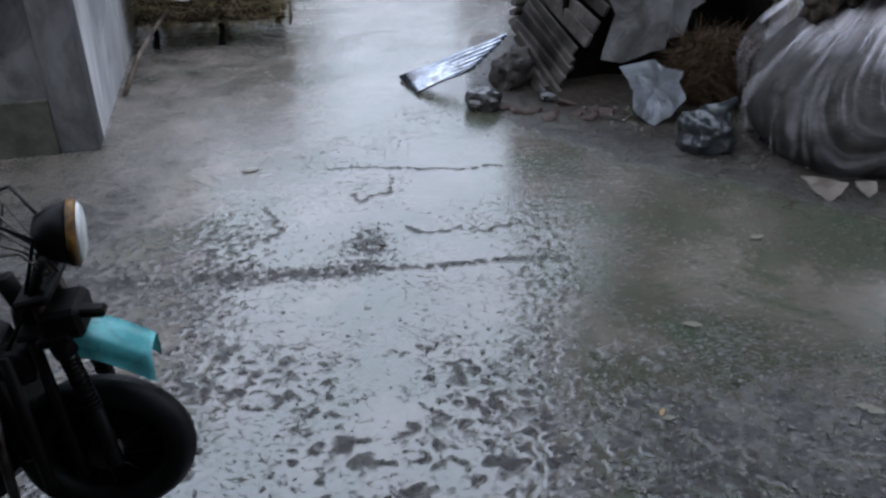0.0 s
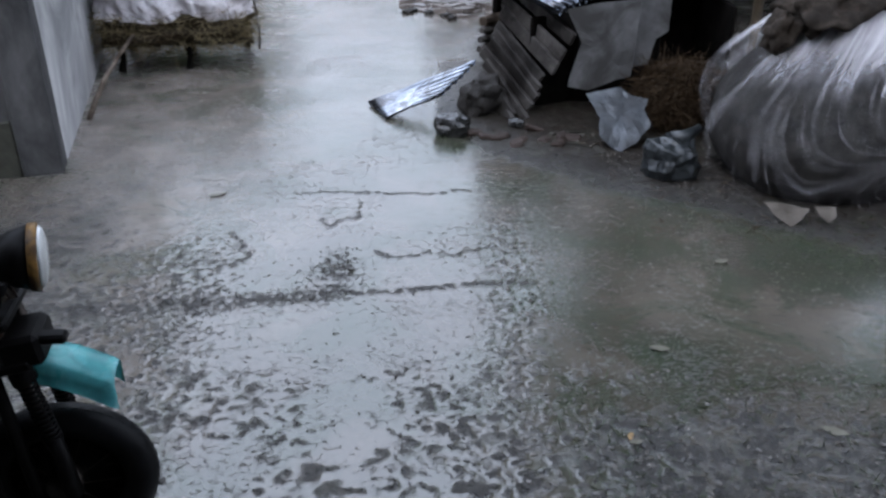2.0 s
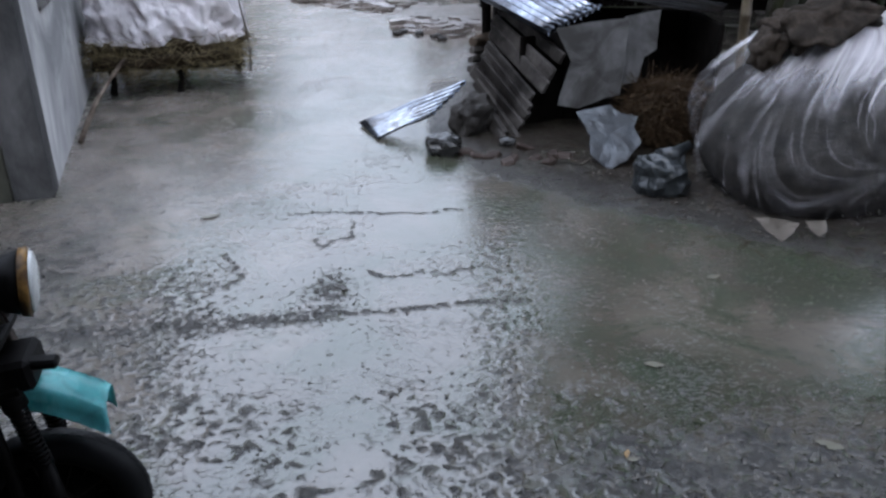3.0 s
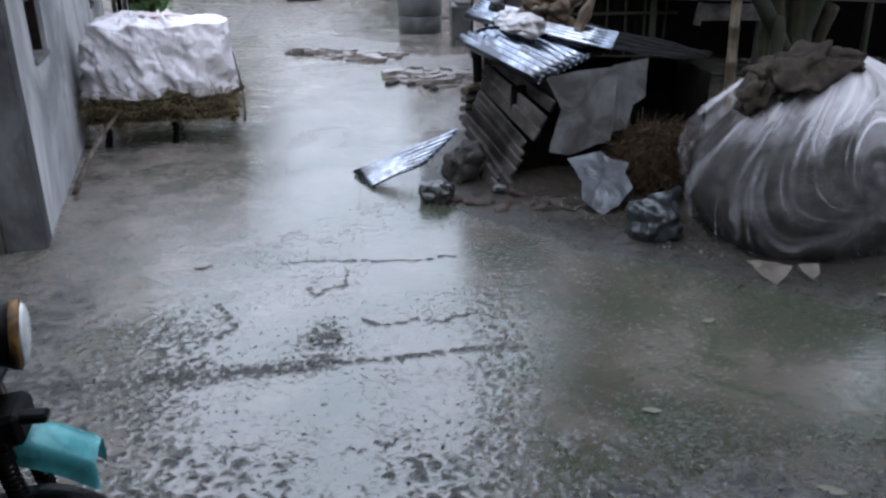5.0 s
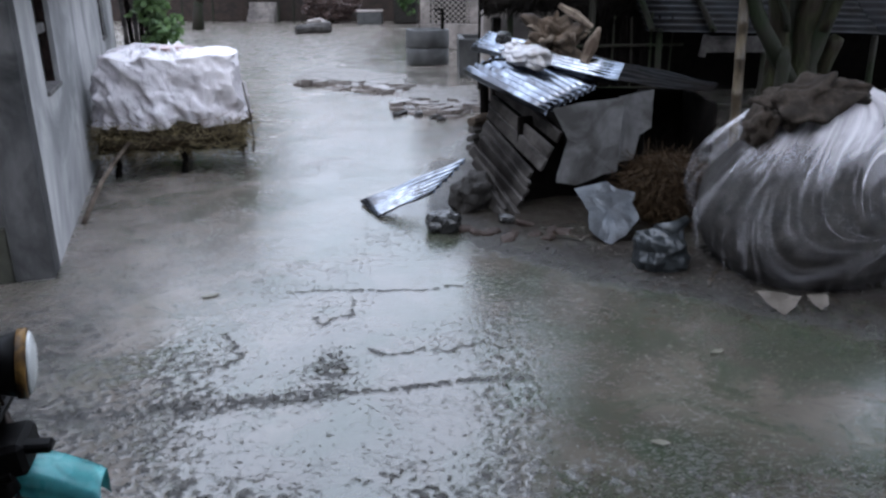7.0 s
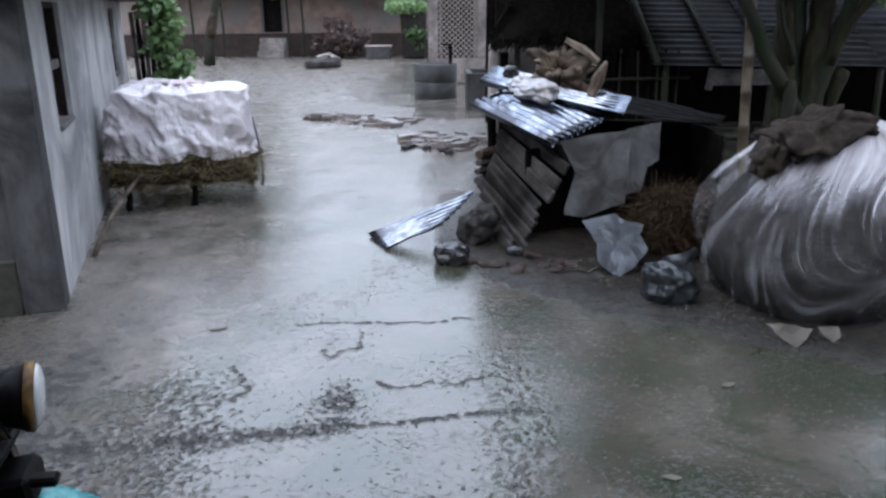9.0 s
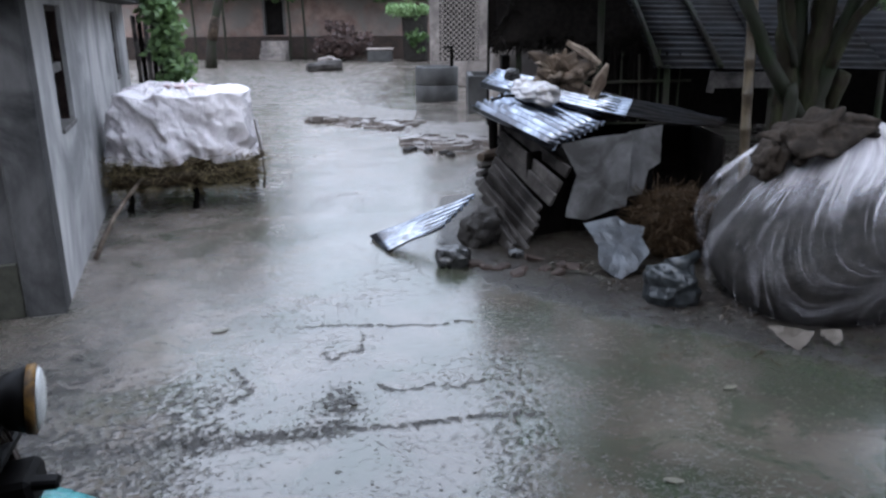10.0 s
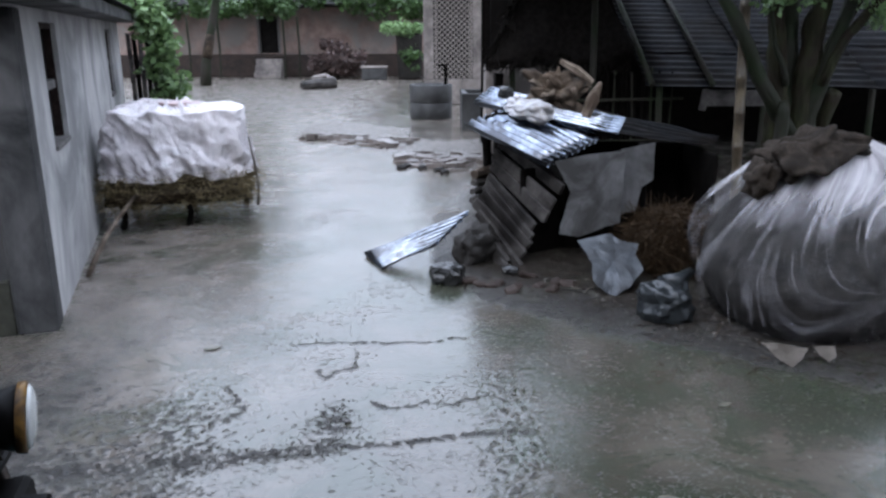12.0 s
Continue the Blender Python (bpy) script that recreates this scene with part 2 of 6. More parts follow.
def leaf_material(name, dark, light):
    m, nt, bsdf = bare(name)
    isl = nt.nodes.new("ShaderNodeNewGeometry").outputs["Random Per Island"]
    nt.links.new(ramp(nt, isl, [(0.0, dark), (1.0, light)]), bsdf.inputs["Base Color"])
    bsdf.inputs["Roughness"].default_value = 0.45
    out = nt.nodes["Material Output"]
    tr = nt.nodes.new("ShaderNodeBsdfTranslucent")
    nt.links.new(ramp(nt, isl, [(0.0, dark), (1.0, light)]), tr.inputs[0])
    mix = nt.nodes.new("ShaderNodeMixShader")
    mix.inputs[0].default_value = 0.3
    nt.links.new(bsdf.outputs[0], mix.inputs[1])
    nt.links.new(tr.outputs[0], mix.inputs[2])
    nt.links.new(mix.outputs[0], out.inputs[0])
    return m


M_GROUND = ground_material()
M_CLOD = surface("mud_clod", (0.0154, 0.0138, 0.0116), (0.055, 0.0484, 0.0407), 18.0, rough=(0.18, 0.5), bump=0.6, bump_scale=60, vary=0.6, spec=0.45)
M_GRIT = surface("grit", (0.03, 0.027, 0.022), (0.13, 0.115, 0.098), 25.0, rough=(0.12, 0.4), bump=0.3, spec=0.5)
M_CRUST = surface("mud_crust", (0.10, 0.084, 0.075), (0.22, 0.19, 0.172), 9.0, (0.07, 0.056, 0.049), 2.0, rough=(0.2, 0.5), bump=0.5, vary=0.4, spec=0.5)
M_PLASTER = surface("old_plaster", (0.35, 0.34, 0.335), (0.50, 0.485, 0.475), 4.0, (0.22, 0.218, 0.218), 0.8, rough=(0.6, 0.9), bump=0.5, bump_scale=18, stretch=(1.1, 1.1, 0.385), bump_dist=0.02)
# two darker tones than the side wall's, for slab, front and pillar
M_PLASTER_DARK = surface("dark_plaster", (0.030, 0.030, 0.031), (0.12, 0.117, 0.115), 3.0, (0.02, 0.02, 0.021), 1.8, rough=(0.5, 0.85), bump=0.5, bump_scale=18, bump_dist=0.02)
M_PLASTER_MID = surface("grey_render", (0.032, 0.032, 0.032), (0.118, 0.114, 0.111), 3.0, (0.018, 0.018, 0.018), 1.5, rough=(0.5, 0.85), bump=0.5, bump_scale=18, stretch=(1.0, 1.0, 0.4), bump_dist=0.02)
M_PLINTH = surface("mossy_plinth", (0.022, 0.023, 0.018), (0.06, 0.058, 0.046), 6.0, (0.0105, 0.012, 0.0084), 2.0, rough=(0.45, 0.8), bump=0.4)
M_FRAME = surface("window_wood", (0.084, 0.078, 0.075), (0.162, 0.153, 0.147), 12.0, rough=(0.5, 0.8), bump=0.2)
M_WINDOW_DARK = surface("window_dark_wood", (0.012, 0.008, 0.007), (0.034, 0.022, 0.019), 9.0, rough=(0.6, 0.9), bump=0.3)
# dark wood, near black so that it also paints the shade of interiors
M_DARK = surface("dark_shade_wood", (0.00216, 0.0018, 0.00162), (0.0063, 0.00522, 0.0045), 8.0, rough=(0.6, 0.9), bump=0.4, spec=0.03)
M_ROOFTIN = surface("dull_tin", (0.13, 0.15, 0.185), (0.29, 0.32, 0.375), 5.0, (0.07, 0.073, 0.082), 2.2, rough=(0.15, 0.26), bump=0.04, bump_scale=30, metal=1.0, spec=0.4)
M_OLDTIN = surface("blackened_tin", (0.00454, 0.00479, 0.00544), (0.0143, 0.0149, 0.0169), 6.0, (0.00648, 0.00454, 0.00364), 2.5, rough=(0.5, 0.8), bump=0.2, metal=0.5, spec=0.1)
M_FLATTIN = surface("crumpled_tin", (0.058, 0.063, 0.070), (0.112, 0.118, 0.126), 8.0, (0.0444, 0.0444, 0.0461), 3.0, rough=(0.32, 0.6), bump=0.5, bump_scale=12, metal=0.55, spec=0.45)
M_PATCH = surface("faded_pink", (0.36, 0.28, 0.28), (0.55, 0.47, 0.47), 9.0, (0.40, 0.30, 0.29), 4.0, rough=(0.4, 0.7), bump=0.6, bump_scale=18)
M_CANVAS = surface("grey_board", (0.0751, 0.0737, 0.0737), (0.118, 0.116, 0.116), 5.0, (0.0429, 0.0412, 0.0393), 2.2, rough=(0.6, 0.9), bump=0.3)
M_PLANK = surface("weathered_plank", (0.026, 0.023, 0.021), (0.095, 0.086, 0.080), 9.0, (0.0112, 0.00945, 0.00855), 2.5, rough=(0.4, 0.75), bump=0.6, bump_scale=30, vary=0.5, stretch=(0.45, 0.45, 0.45))
M_BARK = surface("wet_bark", (0.012, 0.011, 0.009), (0.04, 0.036, 0.029), 7.0, (0.018, 0.024, 0.012), 1.6, rough=(0.5, 0.85), bump=0.9, bump_scale=18, stretch=(0.206, 0.206, 0.0516), bump_dist=0.03)
M_MOSS = surface("mossy_bark", (0.008, 0.009, 0.005), (0.044, 0.046, 0.022), 7.0, (0.022, 0.016, 0.011), 2.6, rough=(0.5, 0.85), bump=1.0, bump_scale=14, stretch=(1.0, 1.0, 0.25), bump_dist=0.05)
M_LOG = surface("split_log", (0.0486, 0.0344, 0.0243), (0.146, 0.109, 0.081), 9.0, (0.0243, 0.0182, 0.0142), 3.0, rough=(0.5, 0.85), bump=0.6, vary=0.5)
M_SPLIT = surface("torn_wood", (0.10, 0.075, 0.055), (0.30, 0.24, 0.19), 14.0, (0.06, 0.042, 0.03), 4.0, rough=(0.5, 0.85), bump=0.7, vary=0.4, stretch=(1.0, 1.0, 0.4))
M_BAMBOO = surface("bamboo", (0.0654, 0.0462, 0.0269), (0.131, 0.1, 0.0616), 10.0, (0.0385, 0.0269, 0.0174), 3.0, rough=(0.3, 0.55), bump=0.15, stretch=(0.7, 0.7, 0.14), spec=0.45)
M_STRAW = surface("straw", (0.065, 0.0488, 0.026), (0.195, 0.153, 0.0845), 20.0, rough=(0.6, 0.9), bump=0.4, vary=0.3)
M_STRAWDARK = surface("wet_straw", (0.0116, 0.00792, 0.00462), (0.0429, 0.0297, 0.0165), 20.0, rough=(0.5, 0.85), bump=0.5)
M_STRAWRED = surface("rotting_straw", (0.014, 0.008, 0.004), (0.052, 0.032, 0.0168), 16.0, rough=(0.5, 0.85), bump=0.3)
M_STACK = surface("dark_stack", (0.0063, 0.0056, 0.0049), (0.0245, 0.0217, 0.0189), 10.0, rough=(0.6, 0.9), bump=0.6)
# thatch taken to near black; it also paints the barn's shaded opening
M_THATCH = surface("near_black_thatch", (0.006, 0.0055, 0.005), (0.018, 0.015, 0.013), 14.0, rough=(0.7, 0.95), bump=0.6, spec=0.04)
M_BURLAP = surface("burlap", (0.0174, 0.0134, 0.0102), (0.051, 0.0398, 0.0319), 22.0, (0.016, 0.0127, 0.0102), 4.0, rough=(0.75, 0.95), bump=0.8, bump_scale=70)
M_WHITEPLASTIC = plastic("white_sheeting", 0.30, (0.86, 0.80, 0.81), 5.0, 0.40, 0.62, 0.7)
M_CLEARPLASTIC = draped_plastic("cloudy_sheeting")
M_BAG = surface("white_sack", (0.345, 0.338, 0.352), (0.51, 0.495, 0.51), 7.0, (0.225, 0.203, 0.188), 5.0, rough=(0.35, 0.6), bump=0.4, bump_scale=25, spec=0.45)
M_POUCH = surface("grey_polythene", (0.00756, 0.00938, 0.0104), (0.0226, 0.0255, 0.0274), 9.0, rough=(0.26, 0.45), bump=0.3, bump_scale=10, spec=0.45)
M_CARD = surface("soggy_cardboard", (0.0646, 0.0538, 0.043), (0.123, 0.107, 0.0912), 8.0, rough=(0.6, 0.9), bump=0.3)
M_STONE = surface("wet_stone", (0.0054, 0.0054, 0.0054), (0.0216, 0.0207, 0.0198), 8.0, rough=(0.12, 0.4), bump=0.6, bump_scale=22, spec=0.45)
M_BLOCK = surface("muddy_block", (0.012, 0.0108, 0.0096), (0.0336, 0.03, 0.0276), 8.0, rough=(0.4, 0.7), bump=0.5)
M_BRICKRED = surface("old_brick", (0.030, 0.021, 0.017), (0.058, 0.042, 0.035), 10.0, (0.028, 0.022, 0.02), 3.0, rough=(0.5, 0.8), bump=0.4, vary=0.4)
M_CONCRETE = surface("concrete_ring", (0.024, 0.024, 0.024), (0.0528, 0.0514, 0.0504), 4.0, (0.0144, 0.0144, 0.0139), 1.8, rough=(0.4, 0.75), bump=0.3, spec=0.45)
M_BRICKPALE = surface("pale_brick", (0.211, 0.183, 0.168), (0.328, 0.293, 0.269), 6.0, (0.133, 0.117, 0.109), 1.6, rough=(0.6, 0.9), bump=0.3, vary=0.25)
# near-black of openings: their shade given as a base colour
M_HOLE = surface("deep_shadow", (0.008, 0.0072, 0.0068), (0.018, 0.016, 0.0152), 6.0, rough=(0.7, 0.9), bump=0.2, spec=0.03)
# clay lightened to carry the haze of the far end in its colour
M_CLAYWALL = surface("clay_wall", (0.16, 0.105, 0.088), (0.29, 0.21, 0.18), 2.5, (0.19, 0.17, 0.155), 0.7, rough=(0.6, 0.9), bump=0.3)
M_LEAF = leaf_material("leaf_green", (0.025, 0.055, 0.014), (0.075, 0.14, 0.04))
M_LEAFVINE = leaf_material("leaf_vine", (0.06, 0.11, 0.04), (0.18, 0.28, 0.11))
M_LEAFPALE = leaf_material("leaf_pale", (0.10, 0.18, 0.07), (0.26, 0.38, 0.17))
M_LEAFBROWN = leaf_material("leaf_brown", (0.05, 0.033, 0.03), (0.13, 0.085, 0.075))
M_FALLEN = surface("fallen_leaf", (0.0955, 0.0858, 0.0637), (0.143, 0.134, 0.105), 20.0, rough=(0.3, 0.5), bump=0.1, spec=0.45)
M_YELLOW = surface("yellow_leaf", (0.20, 0.13, 0.06), (0.30, 0.20, 0.11), 20.0, rough=(0.3, 0.5), bump=0.1)
M_GRASS = leaf_material("grass_blade", (0.02, 0.03, 0.012), (0.06, 0.078, 0.034))
M_RUBBER = surface("tyre_rubber", (0.003, 0.003, 0.0033), (0.0078, 0.0078, 0.0084), 12.0, rough=(0.35, 0.6), bump=0.15)
M_TEAL = surface("teal_paint", (0.10, 0.44, 0.45), (0.17, 0.58, 0.58), 6.0, (0.08, 0.30, 0.31), 9.0, rough=(0.18, 0.36), bump=0.03, spec=0.6)
M_BIKEBLACK = surface("greasy_black", (0.0024, 0.00216, 0.00216), (0.0072, 0.00648, 0.00624), 12.0, rough=(0.3, 0.55), bump=0.1, spec=0.05)
M_BIKESTEEL = surface("worn_steel", (0.03, 0.0275, 0.026), (0.09, 0.0825, 0.0775), 14.0, (0.03, 0.0175, 0.011), 6.0, rough=(0.3, 0.55), bump=0.1, metal=0.8, spec=0.45)
M_ORANGE = surface("lamp_amber", (0.05, 0.026, 0.012), (0.24, 0.13, 0.035), 22.0, (0.03, 0.02, 0.014), 12.0, rough=(0.3, 0.6), bump=0.1)
M_LENS = surface("lamp_lens", (0.375, 0.375, 0.36), (0.495, 0.495, 0.473), 30.0, rough=(0.08, 0.2), bump=0.25, bump_scale=60, spec=0.45)


# ---- builders ----
def rng(seed):
    return random.Random(seed)


def thing(name, loc, label, category, group="", kind=""):
    ob = new(name)
    ob.empty_display_size = 0.1
    ob.location = loc
    return tagged(ob, label, category, group, kind)


def base_of(ob):
    v = Vector((0, 0, 0))
    while ob:
        v += ob.location
        ob = ob.parent
    return v


def part(name, bm, material, parent=None, label="", smooth=False):
    """One mesh object out of a bmesh in world metres, under its thing."""
    me = bpy.data.meshes.new(name)
    if parent:
        bmesh.ops.translate(bm, verts=bm.verts, vec=-base_of(parent))
    bmesh.ops.recalc_face_normals(bm, faces=bm.faces)
    bm.to_mesh(me)
    bm.free()
    for p in me.polygons:
        p.use_smooth = smooth
    me.materials.append(material)
    ob = new(name, me)
    if parent:
        ob.parent = parent
    if label:
        ob["label"] = label
    return ob


def lone(name, bm, material, label, category, group="", kind="", smooth=False, base=None):
    """A thing that is a single mesh, its origin at its foot."""
    if base is None:
        xs = [v.co for v in bm.verts]
        base = Vector((sum(c.x for c in xs) / len(xs), sum(c.y for c in xs) / len(xs), min(c.z for c in xs)))
    base = Vector(base)
    bmesh.ops.translate(bm, verts=bm.verts, vec=-base)
    ob = part(name, bm, material, None, "", smooth)
    ob.location = base
    return tagged(ob, label, category, group, kind)


def box(bm, size, m, bevel=0.0, wob=0.0, seed=0):
    r = rng(seed)
    vs = bmesh.ops.create_cube(bm, size=1.0)["verts"]
    for v in vs:
        v.co = Vector((v.co.x * size[0], v.co.y * size[1], v.co.z * size[2])) + Vector((r.uniform(-wob, wob), r.uniform(-wob, wob), r.uniform(-wob, wob)))
    if bevel:
        es = list({e for v in vs for e in v.link_edges})
        res = bmesh.ops.bevel(bm, geom=es, offset=bevel, segments=1, affect="EDGES")
        vs = list({v for f in res["faces"] for v in f.verts} | {v for v in vs if v.is_valid})
    bmesh.ops.transform(bm, matrix=m, verts=[v for v in vs if v.is_valid])
    return bm


def tube(bm, pts, radii, seg=8, wob=0.0, seed=0):
    """A closed tapered tube along points."""
    r = rng(seed)
    pts = [Vector(p) for p in pts]
    if isinstance(radii, (int, float)):
        radii = [radii] * len(pts)
    rings = []
    side = None
    for i, p in enumerate(pts):
        d = (pts[min(i + 1, len(pts) - 1)] - pts[max(i - 1, 0)]).normalized()
        if side is None:
            side = d.orthogonal().normalized()
        side = (side - d * side.dot(d)).normalized()
        up = d.cross(side)
        ring = []
        for k in range(seg):
            a = 2 * math.pi * k / seg
            q = radii[i] * (1 + r.uniform(-wob, wob))
            ring.append(bm.verts.new(p + side * math.cos(a) * q + up * math.sin(a) * q))
        rings.append(ring)
    for a, b in zip(rings, rings[1:]):
        for k in range(seg):
            bm.faces.new((a[k], a[(k + 1) % seg], b[(k + 1) % seg], b[k]))
    bm.faces.new(rings[0][::-1])
    bm.faces.new(rings[-1])
    return bm


def rock(size, m, seed, rough=0.18, sub=2, flat=0.0):
    bm = bmesh.new()
    bmesh.ops.create_icosphere(bm, subdivisions=sub, radius=0.5)
    off = Vector((seed * 7.3, seed * 3.1, seed * 1.7))
    for v in bm.verts:
        n = v.co.normalized()
        b = max(abs(n.x), abs(n.y), abs(n.z))
        q = n * (0.5 / (b ** 0.6)) * (1 + rough * noise.noise(n * 1.6 + off) * 2 + rough * 0.6 * noise.noise(n * 4.1 + off))
        v.co = Vector((q.x * size[0], q.y * size[1], max(q.z, -0.5 + flat) * size[2]))
    bmesh.ops.transform(bm, matrix=m, verts=bm.verts)
    return bm


def sheet(corners, across, along, height, thick=0.004, ridges=0, amp=0.009, bumpy=0.0, seed=0, ragged=0.0):
    """A thin sheet over four corners (a b / d c): ridges run from a to b; closed, with a back and edges."""
    a, b, c, d = [Vector(p) for p in corners]
    n = (b - a).cross(d - a).normalized()
    if n.z < 0:
        n = -n
    r = rng(seed)
    off = Vector((seed * 3.7, seed * 1.3, 0.4))
    bm = bmesh.new()
    cut0 = [r.uniform(0, ragged) for _ in range(across + 1)]
    cut1 = [r.uniform(0, ragged) for _ in range(across + 1)]
    top, bot = [], []
    for j in range(across + 1):
        v = j / across
        rt, rb = [], []
        for i in range(along + 1):
            u = i / along
            u2 = cut0[j] + u * (1 - cut0[j] - cut1[j])
            p = (a * (1 - u2) + b * u2) * (1 - v) + (d * (1 - u2) + c * u2) * v
            h = amp * math.cos(2 * math.pi * ridges * v) if ridges else 0.0
            h += bumpy * noise.noise(p * 3.0 + off) + bumpy * 0.5 * noise.noise(p * 9.0 + off) + height * 4 * u * (1 - u)
            rt.append(bm.verts.new(p + n * (h + thick)))
            rb.append(bm.verts.new(p + n * h))
        top.append(rt)
        bot.append(rb)
    for j in range(across):
        for i in range(along):
            bm.faces.new((top[j][i], top[j][i + 1], top[j + 1][i + 1], top[j + 1][i]))
            bm.faces.new((bot[j][i], bot[j + 1][i], bot[j + 1][i + 1], bot[j][i + 1]))
    for j in range(across):
        bm.faces.new((top[j][0], top[j + 1][0], bot[j + 1][0], bot[j][0]))
        bm.faces.new((top[j][along], bot[j][along], bot[j + 1][along], top[j + 1][along]))
    for i in range(along):
        bm.faces.new((top[0][i], bot[0][i], bot[0][i + 1], top[0][i + 1]))
        bm.faces.new((top[across][i], top[across][i + 1], bot[across][i + 1], bot[across][i]))
    return bm


def shards(verts_fn, count, seed):
    """Many loose quads in one bmesh; verts_fn(rand) gives four corners."""
    r = rng(seed)
    vs, fs = [], []
    for _ in range(count):
        q = verts_fn(r)
        k = len(vs)
        vs += [tuple(p) for p in q]
        fs.append(tuple(range(k, k + len(q))))
    me = bpy.data.meshes.new("tmp")
    me.from_pydata(vs, [], fs)
    bm = bmesh.new()
    bm.from_mesh(me)
    bpy.data.meshes.remove(me)
    return bm


ICO = bmesh.new()
bmesh.ops.create_icosphere(ICO, subdivisions=1, radius=1.0)
ICO_V = [v.co.copy() for v in ICO.verts]
ICO_F = [tuple(v.index for v in f.verts) for f in ICO.faces]
ICO.free()


def pebbles(spots, seed):
    """Ragged lumps (x, y, z, size, long, broad, high) gathered into one bmesh."""
    r = rng(seed)
    vs, fs = [], []
    for x, y, z, sz, lx, ly, lz in spots:
        k = len(vs)
        a = r.uniform(0, 6.28)
        c, sn = math.cos(a), math.sin(a)
        for v in ICO_V:
            q = sz * r.uniform(0.55, 1.4)
            px, py = v.x * q * lx, v.y * q * ly
            vs.append((x + px * c - py * sn, y + px * sn + py * c, z + v.z * q * lz))
        fs += [tuple(i + k for i in f) for f in ICO_F]
    me = bpy.data.meshes.new("tmp")
    me.from_pydata(vs, [], fs)
    bm = bmesh.new()
    bm.from_mesh(me)
    bpy.data.meshes.remove(me)
    return bm


def quick_part(name, bm, material, parent=None, label=""):
    """Like part, with no pass over the normals: for leaves and straw."""
    me = bpy.data.meshes.new(name)
    if parent:
        bmesh.ops.translate(bm, verts=bm.verts, vec=-base_of(parent))
    bm.to_mesh(me)
    bm.free()
    me.materials.append(material)
    ob = new(name, me)
    if parent:
        ob.parent = parent
    if label:
        ob["label"] = label
    return ob


def leaf_quad(r, p, size, droop=0.4):
    d = Vector((r.gauss(0, 1), r.gauss(0, 1), r.gauss(0, 0.6) - droop)).normalized()
    s = d.cross(Vector((r.gauss(0, 1), r.gauss(0, 1), r.gauss(0, 1)))).normalized()
    ln = size * r.uniform(0.6, 1.3)
    w = ln * 0.36
    return (p, p + d * ln * 0.5 + s * w, p + d * ln, p + d * ln * 0.5 - s * w)


def crown(clumps, count, size, seed, droop=0.4):
    """Leaves gathered in clumps (x, y, z, radius)."""
    def one(r):
        x, y, z, q = r.choice(clumps)
        d = Vector((r.gauss(0, 1), r.gauss(0, 1), r.gauss(0, 1))).normalized() * q * (r.random() ** 0.4)
        return leaf_quad(r, Vector((x, y, z)) + Vector((d.x, d.y, d.z * 0.8)), size, droop)
    return shards(one, count, seed)


def clump_cloud(cx, cy, cz, rx, ry, rz, n, q, seed):
    r = rng(seed)
    out = []
    for _ in range(n):
        d = Vector((r.gauss(0, 1), r.gauss(0, 1), r.gauss(0, 1))).normalized() * (r.random() ** 0.5)
        out.append((cx + d.x * rx, cy + d.y * ry, cz + d.z * rz, q * r.uniform(0.6, 1.3)))
    return out


def strand(r, p, d, ln, w):
    d = d.normalized()
    s = d.cross(Vector((r.gauss(0, 1), r.gauss(0, 1), r.gauss(0, 1)))).normalized() * w
    e = p + d * ln
    return (p - s, p + s, e + s * 0.4, e - s * 0.4)


# ---- ground ----
def axis(parts_):
    out = [parts_[0][0]]
    for lo, hi, step in parts_:
        n = max(1, int(round((hi - lo) / step)))
        out += [lo + (hi - lo) * (k + 1) / n for k in range(n)]
    return out


CRACKS = [
    [(-0.80, 4.62), (-0.70, 4.45), (-0.53, 4.63), (-0.52, 4.86)],
    [(-1.01, 5.00), (-0.74, 5.04), (-0.53, 5.01), (-0.13, 5.03), (0.20, 5.10)],
    [(-0.38, 4.14), (-0.27, 4.03), (-0.11, 4.09), (0.10, 4.11), (0.30, 4.20)],
    [(-1.30, 4.34), (-1.12, 4.04), (-1.15, 3.89)],
]


def unit(v):
    return max(0.0, min(1.0, v))


def crack_gap(x, y):
    """Distance to the nearest crack's wandering line."""
    x += 0.05 * noise.noise(Vector((x * 7, y * 7, 2.0))) + 0.02 * noise.noise(Vector((x * 21, y * 21, 3.0)))
    y += 0.05 * noise.noise(Vector((x * 7, y * 7, 5.0))) + 0.02 * noise.noise(Vector((x * 21, y * 21, 6.0)))
    best = 9.0
    for line in CRACKS:
        for (ax, ay), (bx, by) in zip(line, line[1:]):
            ex, ey = bx - ax, by - ay
            u = unit(((x - ax) * ex + (y - ay) * ey) / (ex * ex + ey * ey))
            best = min(best, math.hypot(x - ax - u * ex, y - ay - u * ey))
    return best


def chip_height(p, size, rise, sink, seed):
    """Flakes of mud, each a small tilted plate with a broken edge; most lie under water."""
    q = p / size
    q = q + Vector((noise.noise(q * 0.9), noise.noise(q * 0.9 + Vector((5, 5, 0))), 0)) * 0.45 + Vector((0, 0, seed))
    d, pts = noise.voronoi(q)
    c = pts[0]
    k = noise.cell(c * 7.3)
    lean = (q.x - c.x) * noise.cell(c * 3.1 + Vector((1, 0, 0))) + (q.y - c.y) * noise.cell(c * 5.7 + Vector((0, 1, 0)))
    return max(0.0, (k * rise - sink) + rise * 0.5 * lean) * min(1.0, (d[1] - d[0]) / 0.16)


